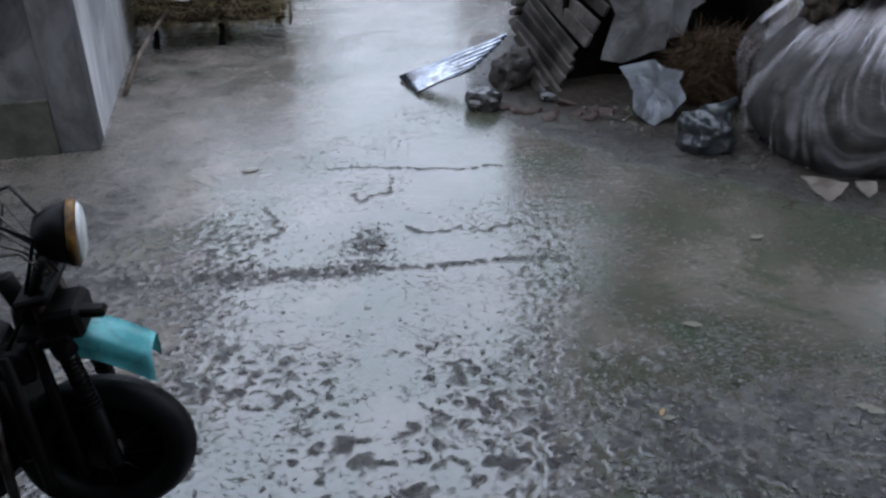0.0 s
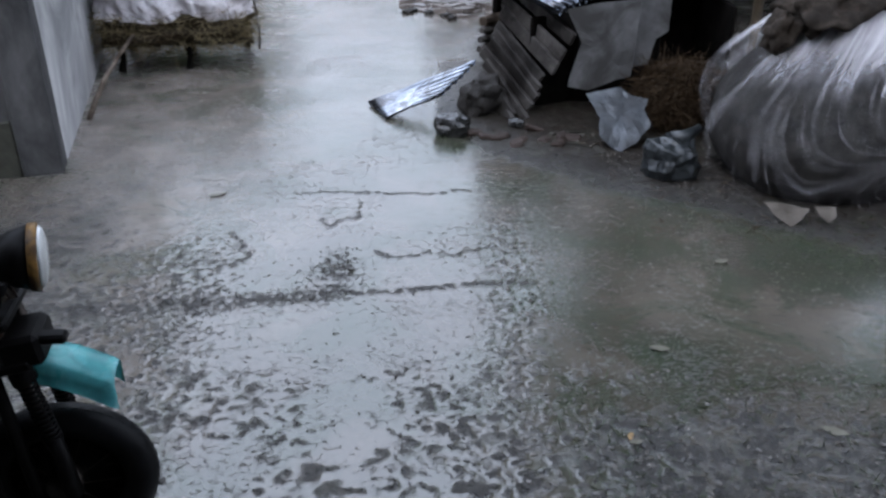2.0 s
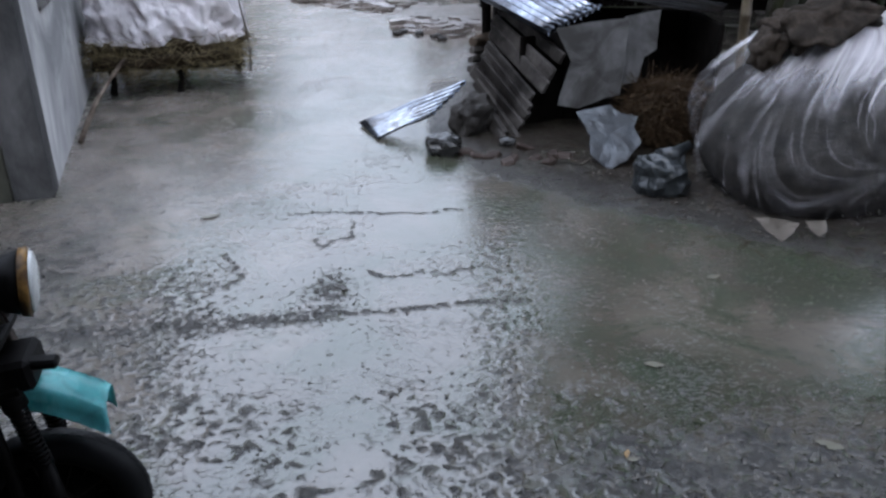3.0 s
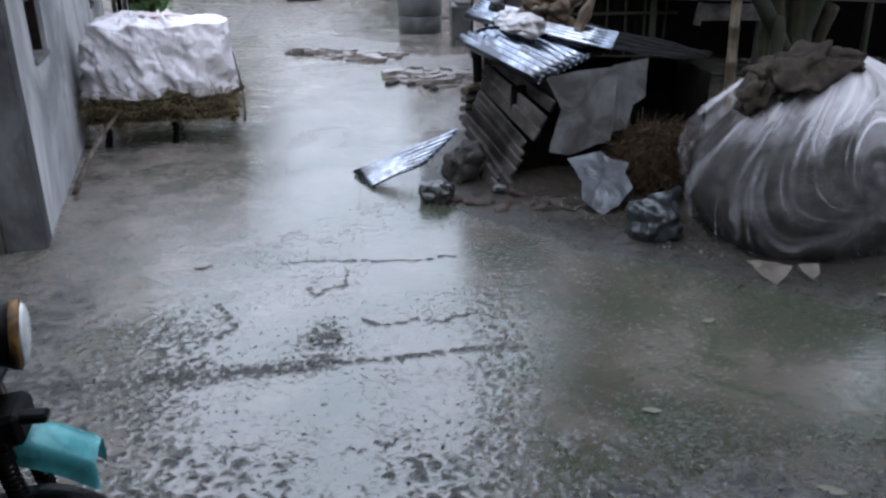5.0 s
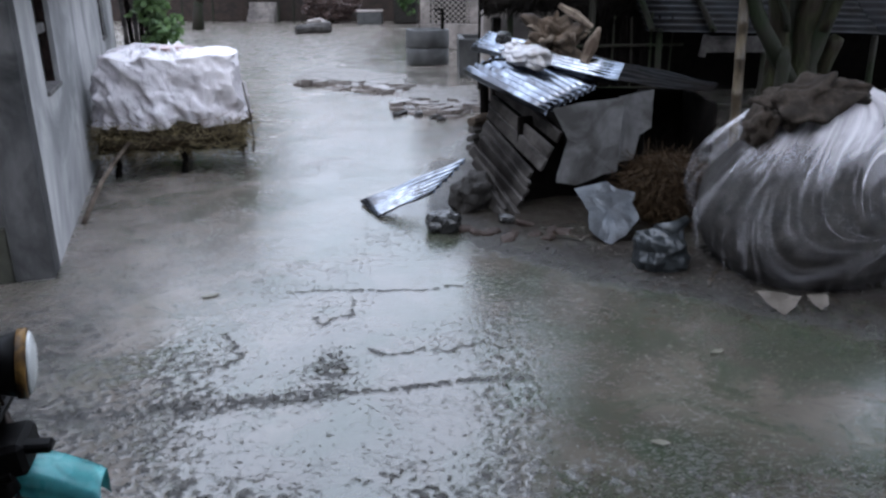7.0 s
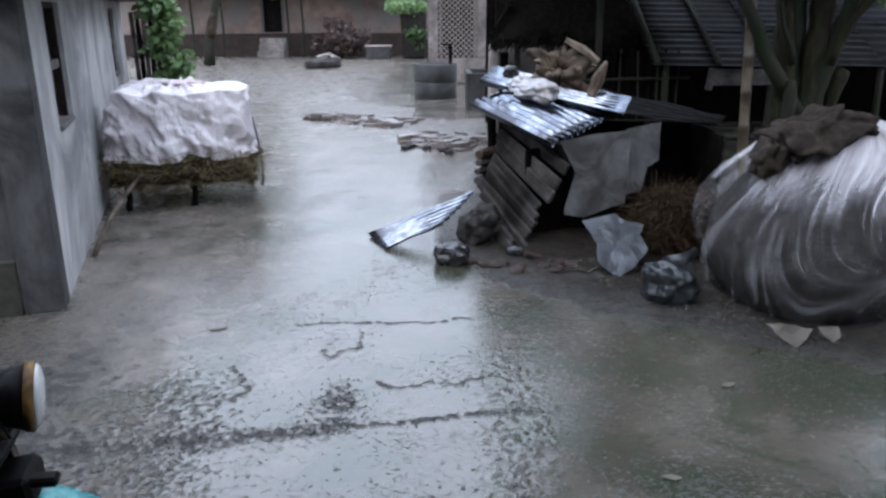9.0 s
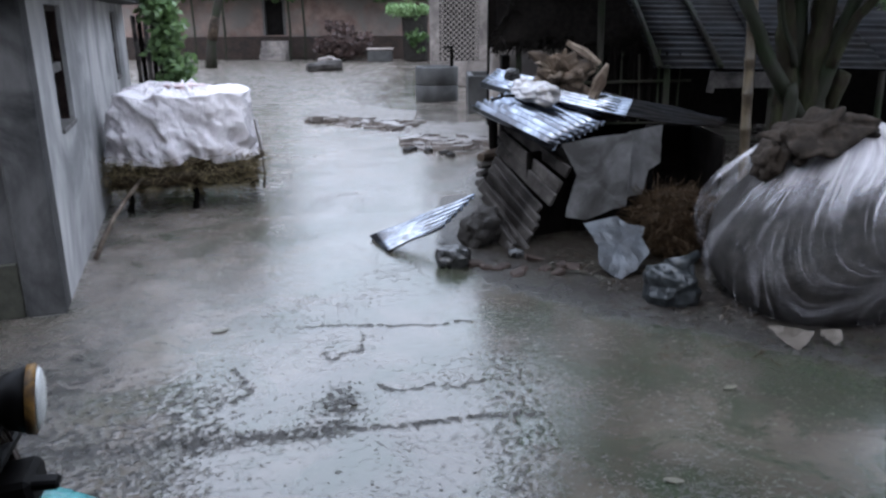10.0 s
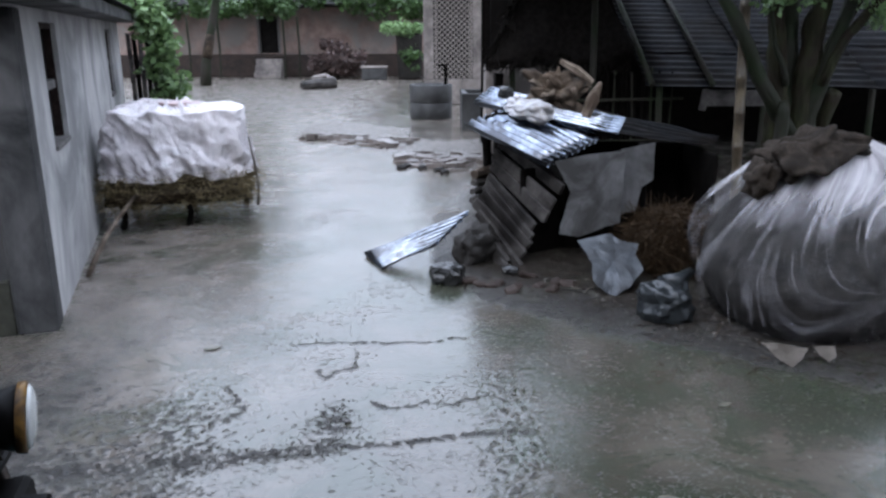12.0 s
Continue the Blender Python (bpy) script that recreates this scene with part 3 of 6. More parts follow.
def shelf_inset(x, y):
    """Metres behind the broken front of the mud shelf."""
    if x < -0.55:
        line = 16.0 - 0.72 * (x + 2.6)
    else:
        line = 12.9 - 0.75 * (x + 0.55) if x < 0.2 else 12.3 + 0.5 * (x - 0.2)
    return y - line + 0.35 * noise.noise(Vector((x * 1.9, y * 1.9, 8.0))) + 0.18 * noise.noise(Vector((x * 5.5, y * 5.5, 8.0)))


def mud_height(x, y):
    """Metres above the water line; pools are level."""
    if abs(x) > 30 or y > 60 or y < 0.5:
        return 0.0
    p = Vector((x, y, 0.0))
    big = noise.noise(p * 0.55 + Vector((3.1, 0.7, 0)))
    mid = noise.noise(p * 2.1 + Vector((1.2, 5.5, 0)))
    small = noise.noise(p * 7.0) * 0.6 + noise.noise(p * 17.0) * 0.4
    if y > 9.0 or x > 4.5 or x < -4.0:
        far = unit((y - 9.0) / 4.0)
        h = max(0.0, 0.010 * big + 0.006 * mid + 0.006 * small - 0.0075 + far * (0.006 * big + 0.004 * small + 0.001))
        if 11.0 < y < 21.0 and -3.0 < x < 1.6:
            inn = shelf_inset(x, y)
            h += 0.075 * unit(inn / 0.10) * (1 - unit((inn - 0.3) / 3.2)) * unit((x + 3.0) / 0.5) * unit((1.6 - x) / 0.6) * (0.75 + 0.5 * small)
        return h
    h = 0.010 * big + 0.006 * mid + 0.006 * small - 0.0085
    crumbs = noise.noise(p * 11.0 + Vector((9, 2, 0)))
    bits = noise.noise(p * 24.0 + Vector((3, 7, 0))) + 0.5 * noise.noise(p * 47.0)
    if y < 4.6:
        # broken flakes in the near pool, finer ones on the gravelly margin and the grassy edge
        patchy = unit(0.80 + 1.5 * noise.noise(p * 2.4 + Vector((0.4, 6.1, 0))) + 0.8 * noise.noise(p * 6.5))
        bare_pool = unit((abs(x + 0.86 - 0.1 * (y - 2.2)) - 0.10) / 0.10) if y < 2.42 else 1.0
        pool = unit((3.02 + 0.18 * mid - y) / 0.35) * unit((x + 1.35) / 0.2) * patchy * bare_pool
        margin = unit((-1.02 - x + 0.12 * crumbs) / 0.25) * unit((4.5 - y) / 0.8)
        edge = unit(1 - abs(x - 0.40 - 0.05 * (y - 4)) / 0.26) * unit((5.2 - y) / 1.0) * 0.7
        grassy = unit((x - 0.45) / 0.4) * unit((2.75 - y) / 0.35)
        if pool > 0 or grassy > 0:
            h = max(h, 0.0) + max(pool, 0.7 * grassy) * max(chip_height(p, 0.040, 0.015, 0.003, 0.0), chip_height(p, 0.075, 0.017, 0.009, 9.0)) + grassy * (0.003 + 0.008 * small)
        if margin > 0 or edge > 0 or grassy > 0:
            h = max(h, 0.0) + max(margin, edge, 0.8 * grassy) * (0.001 + chip_height(p, 0.030, 0.013, 0.002, 4.0))
    if 3.7 < y < 5.4 and -1.6 < x < 0.6:
        gap = crack_gap(x, y)
        h = max(h, 0.012 * math.exp(-(gap / 0.013) ** 2) * unit(0.75 + 1.2 * bits))
    # long low ridge across the yard
    ry = 3.69 + 0.17 * x + 0.03 * noise.noise(Vector((x * 2.5, 0.3, 0)))
    fade = max(0.0, 1 - abs(x + 0.85) / 1.5)
    wide = 0.055 if x < -0.5 else 0.028
    h = max(h, 0.0) + 0.020 * math.exp(-((y - ry) / wide) ** 2) * max(0.0, 0.42 + 1.1 * bits + 0.5 * crumbs) * fade ** 0.5
    # crumbled patch that joins the ridge
    h += 0.013 * math.exp(-((x + 0.58) / 0.12) ** 2 - ((y - 3.88) / 0.22) ** 2) * max(0.0, 0.3 + bits * 1.3)
    # bank under the shed and the covered stack
    bank = unit((0.612 * (x - 0.322) + 0.79 * (y - 6.083) + 0.25 + 0.25 * mid + 0.12 * crumbs) / 0.9) * unit((x + 0.1) / 0.5)
    h += bank * (0.028 + 0.012 * small + 0.008 * crumbs)
    # drier strip on the side of the plastered house
    left = unit((-1.75 - x + 0.25 * mid) / 0.5) * unit((6.5 - y) / 2.0)
    h += left * (0.004 + 0.006 * max(0.0, crumbs))
    return max(h, 0.0)


def build_ground():
    xs = axis([(-1500, -200, 325), (-200, -40, 32), (-40, -8, 2.0), (-8, -3.0, 0.16), (-3.0, -2.1, 0.025), (-2.1, -1.6, 0.015), (-1.6, 1.1, 0.0095), (1.1, 2.0, 0.015), (2.0, 2.8, 0.03), (2.8, 6.0, 0.14), (6.0, 40, 2.0), (40, 200, 32), (200, 1500, 325)])
    ys = axis([(-1500, -200, 325), (-200, -20, 36), (-20, 1.0, 1.5), (1.0, 1.7, 0.05), (1.7, 3.1, 0.0095), (3.1, 4.2, 0.0125), (4.2, 5.2, 0.015), (5.2, 6.0, 0.025), (6.0, 8.0, 0.045), (8.0, 11.4, 0.16), (11.4, 17.0, 0.07), (17.0, 22.0, 0.18), (22, 60, 1.0), (60, 200, 20), (200, 1500, 325)])
    vs = [(x, y, mud_height(x, y)) for y in ys for x in xs]
    nx = len(xs)
    fs = [(j * nx + i, j * nx + i + 1, (j + 1) * nx + i + 1, (j + 1) * nx + i) for j in range(len(ys) - 1) for i in range(nx - 1)]
    me = bpy.data.meshes.new("ground")
    me.from_pydata(vs, [], fs)
    for p in me.polygons:
        p.use_smooth = True
    me.materials.append(M_GROUND)
    return tagged(new("ground", me), "waterlogged grey-brown mud yard with pools and clods", "ground", kind="structure")


build_ground()


def build_clods():
    """Crumbled mud lying in the near pools."""
    r = rng(11)
    spots = []
    tries = 0
    while len(spots) < 1500 and tries < 60000:
        tries += 1
        x, y = r.uniform(-1.75, 0.85), r.uniform(1.75, 3.7)
        kind = tries % 14
        if kind == 0:
            x = r.uniform(-1.5, -0.4)
            y = 3.69 + 0.17 * x + r.gauss(0, 0.04)
        elif kind == 1:
            x, y = -0.58 + r.gauss(0, 0.08), 3.88 + r.gauss(0, 0.13)
        h = mud_height(x, y)
        if kind > 1 and h < 0.0008 and r.random() > 0.06:
            continue
        s = r.uniform(0.003, 0.009) * (1.9 if r.random() < 0.05 else 1.0)
        spots.append((x, y, h + s * 0.05, s, r.uniform(0.9, 1.9), r.uniform(0.7, 1.2), r.uniform(0.4, 0.8)))
    lone("mud_clods", pebbles(spots, 5), M_CLOD, "scattered dark wet mud crumbs in shallow water", "mud clods", kind="stuff", base=(0, 2.5, 0))


build_clods()


def build_gravel():
    """Small grit and litter on the firmer ground."""
    r = rng(12)
    spots = []
    for k in range(2000):
        x, y = r.uniform(0.35, 2.4), 1.7 + 1.25 * r.random() ** 1.5
        if k % 4 == 0:
            x, y = r.uniform(0.4, 2.3), r.uniform(4.6, 6.4)
            if y < 6.6 - 0.9 * (x - 0.2):
                x = min(2.6, x + 0.9)
        s = r.uniform(0.004, 0.012)
        spots.append((x, y, mud_height(x, y) + s * 0.1, s, r.uniform(0.8, 1.8), r.uniform(0.7, 1.1), r.uniform(0.3, 0.7)))
    for k in range(1700):
        # gravelly margin of the near pool
        x, y = r.gauss(-1.5, 0.28), r.uniform(2.1, 4.5)
        if k % 3 == 0:
            x, y = r.gauss(0.42, 0.13), r.uniform(2.6, 4.8)
        s = r.uniform(0.003, 0.009)
        spots.append((x, y, mud_height(x, y) + s * 0.1, s, r.uniform(0.8, 1.8), r.uniform(0.7, 1.1), r.uniform(0.3, 0.7)))
    bm = pebbles(spots, 6)
    lone("gravel", bm, M_GRIT, "fine grey-brown grit scattered on firmer mud", "gravel", kind="stuff", base=(1.4, 2.2, 0))

    def one(q):
        x, y = q.uniform(0.3, 3.0), q.uniform(4.3, 6.6)
        if y < 6.5 - 0.95 * (x - 0.2):
            x = x + 0.8
        return strand(q, Vector((x, y, mud_height(x, y) + 0.008)), Vector((q.gauss(0, 1), q.gauss(0, 1), q.gauss(0.05, 0.1))), q.uniform(0.03, 0.14), 0.003)
    tagged(quick_part("straw_litter", shards(one, 420, 23), M_STRAWRED), "wisps of straw trodden into the mud bank", "straw", kind="stuff")


build_gravel()

# ---- plastered house ----
HOUSE = Matrix(((-0.953, -0.304, 0, -2.78), (-0.304, 0.953, 0, 5.29), (0, 0, 1, 0), (0, 0, 0, 1)))  # x along the front, y along the side wall


def hbox(bm, x0, x1, y0, y1, z0, z1, bevel=0.0):
    return box(bm, (x1 - x0, y1 - y0, z1 - z0), HOUSE @ Matrix.Translation(((x0 + x1) / 2, (y0 + y1) / 2, (z0 + z1) / 2)), bevel)


def build_house():
    base = HOUSE @ Vector((0, 0, 0))
    h = thing("plastered_house", base, "low grey plastered village house with stained walls and small windows", "house")
    L, TH = 9.4, 0.22
    openings = [(1.05, 1.90, 1.18, 2.20), (6.8, 7.6, 1.2, 2.18)]
    bm = bmesh.new()
    y = 0.0
    for a, b, z0, z1 in openings:
        part("side_wall", hbox(bmesh.new(), 0, TH, y, a, 0.0, 2.3), M_PLASTER, h, "grey plaster wall with pale and dark streaks")
        part("window_apron", hbox(bmesh.new(), 0, TH, a, b, 0.0, z0), M_PLASTER, h)
        part("lintel", hbox(bmesh.new(), 0, TH, a, b, z1, 2.3), M_PLASTER, h)
        y = b
    bm.free()
    part("side_wall", hbox(bmesh.new(), 0, TH, y, L, 0.0, 2.3), M_PLASTER, h)
    bm = bmesh.new()
    hbox(bm, 0.262, 7.0, 0.03, 0.03 + TH, 0.42, 2.3)
    part("front_wall", bm, M_PLASTER_MID, h, "dark grey plaster wall")
    bm = bmesh.new()
    hbox(bm, 0.262, 7.0, 0.0, 0.26, 0.0, 0.42, 0.01)
    part("plinth", bm, M_PLINTH, h, "mossy dark plinth band")
    bm = bmesh.new()
    hbox(bm, -0.012, 0.26, -0.012, 0.26, 0.0, 2.29, 0.02)
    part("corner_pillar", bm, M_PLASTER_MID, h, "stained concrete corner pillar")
    bm = bmesh.new()
    hbox(bm, 0.3, 7.0, L - TH, L - 0.002, 0.0, 2.3)
    hbox(bm, 6.8, 7.02, 0.4, L - TH - 0.01, 0.0, 2.3)
    part("back_wall", bm, M_PLASTER, h)
    # panel behind the windows, painted as the dark of the room
    bm = bmesh.new()
    hbox(bm, 0.6, 0.7, 0.4, L - 0.3, 0.0, 2.29)
    part("room_shade_panel", bm, M_HOLE, h)
    for a, b, z0, z1 in openings:
        mid = (a + b) / 2
        w = part("window", hbox(bmesh.new(), 0.05, 0.10, a, b, (z0 + z1) / 2 - 0.045, (z0 + z1) / 2 + 0.035, 0.006), M_FRAME, h, "small unglazed window with a grey wooden frame")
        for name, q in (("jamb", (0.04, 0.11, a - 0.001, a + 0.045, z0, z1)), ("jamb", (0.04, 0.11, b - 0.045, b + 0.001, z0, z1)),
                        ("head", (0.04, 0.11, a + 0.046, b - 0.046, z1 - 0.05, z1)), ("sill", (-0.02, 0.12, a + 0.046, b - 0.046, z0, z0 + 0.04))):
            part(name, hbox(bmesh.new(), *q, 0.005), M_FRAME if name == "sill" else M_WINDOW_DARK, w)
        # dark panel in the opening; its colour paints the dim room behind
        part("shutter", hbox(bmesh.new(), 0.13, 0.16, a + 0.01, b - 0.01, z0 + 0.01, z1 - 0.01), M_WINDOW_DARK, w, "dark reddish panel painted as the window's dim interior")
    # roof: eaves slab, then sheets rising inward
    bm = bmesh.new()
    hbox(bm, -0.33, 7.3, -0.25, L + 0.15, 2.305, 2.44, 0.01)
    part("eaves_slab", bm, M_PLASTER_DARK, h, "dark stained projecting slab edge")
    p = [HOUSE @ Vector(q) for q in ((-0.40, -0.30, 2.46), (-0.40, L + 0.25, 2.46), (3.5, L + 0.25, 3.9), (3.5, -0.30, 3.9))]
    part("roof", sheet(p, 120, 4, 0.0, 0.006, 46, 0.012), M_OLDTIN, h, "blackened corrugated tin roof slope", True)
    p = [HOUSE @ Vector(q) for q in ((7.4, -0.30, 2.46), (7.4, L + 0.25, 2.46), (3.5, L + 0.25, 3.9), (3.5, -0.30, 3.9))]
    part("roof", sheet(p, 40, 4, 0.0, 0.006, 16, 0.012), M_OLDTIN, h)


build_house()


# ---- vine beside the house ----
def build_vine():
    t = thing("climbing_vine", (-4.55, 13.2, 0), "bright green leafy vine climbing up a support", "vine")
    bm = bmesh.new()
    tube(bm, [(-4.55, 13.2, 0), (-4.6, 13.15, 0.9), (-4.75, 13.2, 1.9), (-4.9, 13.2, 2.7)], [0.05, 0.04, 0.03, 0.02], 6)
    part("stem", bm, M_BARK, t)
    cl = [(-4.35 - 0.3 * k / 9 + 0.12 * math.sin(k * 2.1), 13.2, 0.5 + 0.21 * k, 0.30 - 0.006 * k) for k in range(10)]
    cl += [(-4.75, 13.3, 2.5, 0.3), (-4.55, 13.2, 2.2, 0.25), (-5.0, 13.4, 2.6, 0.3), (-4.3, 13.2, 0.9, 0.3), (-4.5, 13.3, 0.6, 0.35)]
    quick_part("foliage", crown(cl, 2600, 0.13, 5), M_LEAFVINE, t, "broad bright green leaves")


build_vine()


def build_fence():
    t = thing("board_fence", (-5.35, 14.7, 0), "dark weathered board fence at the house's far corner", "fence")
    r = rng(4)
    for k in range(6):
        part("board", box(bmesh.new(), (0.085, 0.025, 2.15 + r.uniform(-0.1, 0.1)), pose(-5.62 + 0.1 * k, 14.7, 1.08, 0, r.uniform(-1.5, 1.5), 0), 0.005), M_DARK if k % 2 else M_PLANK, t)
    for z in (0.5, 1.6):
        part("rail", box(bmesh.new(), (0.66, 0.05, 0.07), pose(-5.36, 14.74, z), 0.006), M_DARK, t)


build_fence()


# ---- hay rack under a white sheet ----
RACK = pose(-3.02, 9.05, 0, 0, 0, 14)


def cover_box(m, size, z0, z1, seed, fold=0.05, nu=96, nv=26, hem=0.10, squash=5.0, top_wave=0.05):
    """A sheet thrown over a block: rounded sides with hanging folds, an uneven hem and a sagging top."""
    bm = bmesh.new()
    off = Vector((seed * 2.3, seed * 5.1, 0))
    rows = []
    for j in range(nv + 1):
        v = j / nv
        row = []
        for i in range(nu):
            a = 2 * math.pi * i / nu
            c, s = math.cos(a), math.sin(a)
            q = (abs(c) ** squash + abs(s) ** squash) ** (-1 / squash)
            ux, uy = c * q, s * q
            f = 0.35 - abs(noise.noise(Vector((c * 1.6 + v * 0.5, s * 1.6, v * 0.7)) * 2.2 + off)) * 1.6
            g = 0.3 - abs(noise.noise(Vector((c * 3.0 + v * 1.3, s * 3.0 - v * 0.6, v * 1.4)) * 3.0 + off)) * 1.5
            if v < 0.62:
                w = v / 0.62
                low = z0 + hem * noise.noise(Vector((c, s, 0)) * 2.6 + off)
                z = low + (z1 - low) * w
                flare = 1.0 + fold * (1.2 - w) * (f * 1.6 + g * 0.9) - 0.06 * w * w + 0.03 * (1 - w)
            else:
                w = (v - 0.62) / 0.38
                z = z1 + 0.05 * math.sin(w * math.pi * 0.5) + top_wave * (f + 0.7 * g) * w
                flare = (1 - 0.06) * (1 - w) ** 0.9 + fold * 0.4 * f * (1 - w)
            row.append(bm.verts.new(m @ Vector((ux * size[0] * 0.5 * flare, uy * size[1] * 0.5 * flare, z))))
        rows.append(row)
    for a, b in zip(rows, rows[1:]):
        for i in range(nu):
            bm.faces.new((a[i], a[(i + 1) % nu], b[(i + 1) % nu], b[i]))
    bmesh.ops.remove_doubles(bm, verts=bm.verts, dist=0.0005)
    return bm


def crumple(bm, centre, big=0.06, fine=0.03, seed=0.0, tall=0.6, slant=0.0):
    """Creases a draped sheet: sharp folds at three sizes, pushed out from its middle."""
    c = Vector(centre)
    off = Vector((seed * 3.3, seed * 1.9, seed * 0.7))
    for v in bm.verts:
        q = Vector((v.co.x + slant * v.co.z, v.co.y, v.co.z * tall)) + off
        d = (v.co - c).normalized()
        k = big * (0.25 - abs(noise.noise(q * 2.4))) * 2 + fine * (0.25 - abs(noise.noise(q * 5.7 + Vector((0.3 * v.co.z, 2, 1))))) * 2
        k += fine * 0.45 * (0.25 - abs(noise.noise(q * 13.0))) * 2
        v.co += d * k
    return bm


def plate(points, thick, cuts, bumpy, seed):
    """A flat piece of any outline, given corner by corner, slightly dented."""
    bm = bmesh.new()
    pts = [Vector(p) for p in points]
    mid = sum(pts, Vector()) / len(pts)
    n = Vector((0, 0, 0))
    for a, b in zip(pts, pts[1:] + pts[:1]):
        n += (a - mid).cross(b - mid)
    n.normalize()
    vs = [bm.verts.new(p) for p in pts]
    c = bm.verts.new(mid)
    for k in range(len(vs)):
        bm.faces.new((vs[k], vs[(k + 1) % len(vs)], c))
    bmesh.ops.subdivide_edges(bm, edges=bm.edges[:], cuts=cuts, use_grid_fill=True)
    off = Vector((seed * 2.1, seed * 1.3, 0))
    for v in bm.verts:
        v.co += n * (bumpy * (0.3 - abs(noise.noise(v.co * 5.0 + off))) * 2 + bumpy * 0.4 * noise.noise(v.co * 16.0 + off))
        v.co += Vector((noise.noise(v.co * 14.0 + off), noise.noise(v.co * 14.0 - off), 0)) * 0.008
    bmesh.ops.solidify(bm, geom=bm.faces[:], thickness=thick)
    return bm


def straw_bundle(m, lo, hi, count, seed, ln=0.3, w=0.004, spread=0.5, up=-0.3):
    def one(r):
        p = m @ Vector([r.uniform(a, b) for a, b in zip(lo, hi)])
        d = Vector((r.gauss(0, 1), r.gauss(0, 1), r.gauss(up, spread)))
        return strand(r, p, d, ln * r.uniform(0.4, 1.2), w)
    return shards(one, count, seed)


def build_rack():
    t = thing("hay_rack", RACK.translation, "low wooden rack on short posts bearing a bed of straw", "hay rack")
    for x in (-0.62, 0.08, 0.72):
        for y in (-0.55, 0.5):
            if x > 0.5 and y < 0:
                continue
            bm = bmesh.new()
            tube(bm, [RACK @ Vector((x, y, 0.0)), RACK @ Vector((x + 0.03, y, 0.14)), RACK @ Vector((x, y + 0.02, 0.34))], [0.042, 0.035, 0.04], 8, 0.1, 3)
            part("post", bm, M_DARK, t)
    for y in (-0.5, 0.0, 0.5):
        bm = bmesh.new()
        tube(bm, [RACK @ Vector((-0.8, y, 0.28)), RACK @ Vector((0.8, y, 0.28))], 0.035, 8, 0.08, 4)
        part("rail", bm, M_DARK, t)
    bm = rock((1.62, 1.24, 0.34), RACK @ Matrix.Translation((0, 0, 0.40)), 3.0, 0.14, 4)
    part("straw_bed", bm, M_STRAWDARK, t, "dark damp straw bed", True)
    quick_part("loose_straw", straw_bundle(RACK, (-0.80, -0.68, 0.24), (0.80, 0.62, 0.62), 6500, 8, 0.26, 0.004, 0.6, -0.45), M_STRAW, t, "loose yellow-brown straw hanging out")
    c = thing("white_cover", RACK @ Vector((0, 0, 0.45)), "white wrinkled plastic sheet draped over the hay rack", "plastic cover")
    part("sheeting", crumple(cover_box(RACK, (1.56, 1.18, 0), 0.54, 1.26, 4, 0.09, 260, 100, 0.12, 3.6, 0.16), RACK @ Vector((0, 0, 0.7)), 0.085, 0.028, 1.0, 0.8, 0.8), M_WHITEPLASTIC, c, "", True)
    part("hay_pile", cover_box(RACK, (1.34, 0.98, 0), 0.5, 1.16, 4, 0.02, 40, 14, 0.0, 4.0, 0.03), M_STRAW, t, "heaped straw", True)
    part("faded_patch", rock((0.40, 0.20, 0.06), RACK @ pose(0.08, -0.20, 1.34, 8, 0, 10), 2.4, 0.3, 4), M_PATCH, c, "faded pink torn patch of sheeting", True)
    bm = bmesh.new()
    pts = [RACK @ Vector(q) for q in ((0.80, -0.50, 0.98), (0.86, -0.42, 0.6), (0.88, -0.30, 0.3), (0.86, -0.28, 0.14))]
    tube(bm, pts, [0.012, 0.012, 0.011, 0.02], 6)
    lone("tie_rope", bm, M_CARD, "pale rope hanging from the sheet's edge with a dark end", "rope", smooth=True)
    bm = bmesh.new()
    tube(bm, [(-3.13, 6.62, 0.012), (-3.17, 6.9, 0.10), (-3.24, 7.35, 0.20), (-3.28, 7.85, 0.30), (-3.30, 8.35, 0.40)], [0.024, 0.026, 0.024, 0.021, 0.018], 8, 0.06, 2)
    lone("leaning_stick", bm, M_SPLIT, "pale bent stick leaning from the mud to the hay rack", "stick", smooth=True)


build_rack()


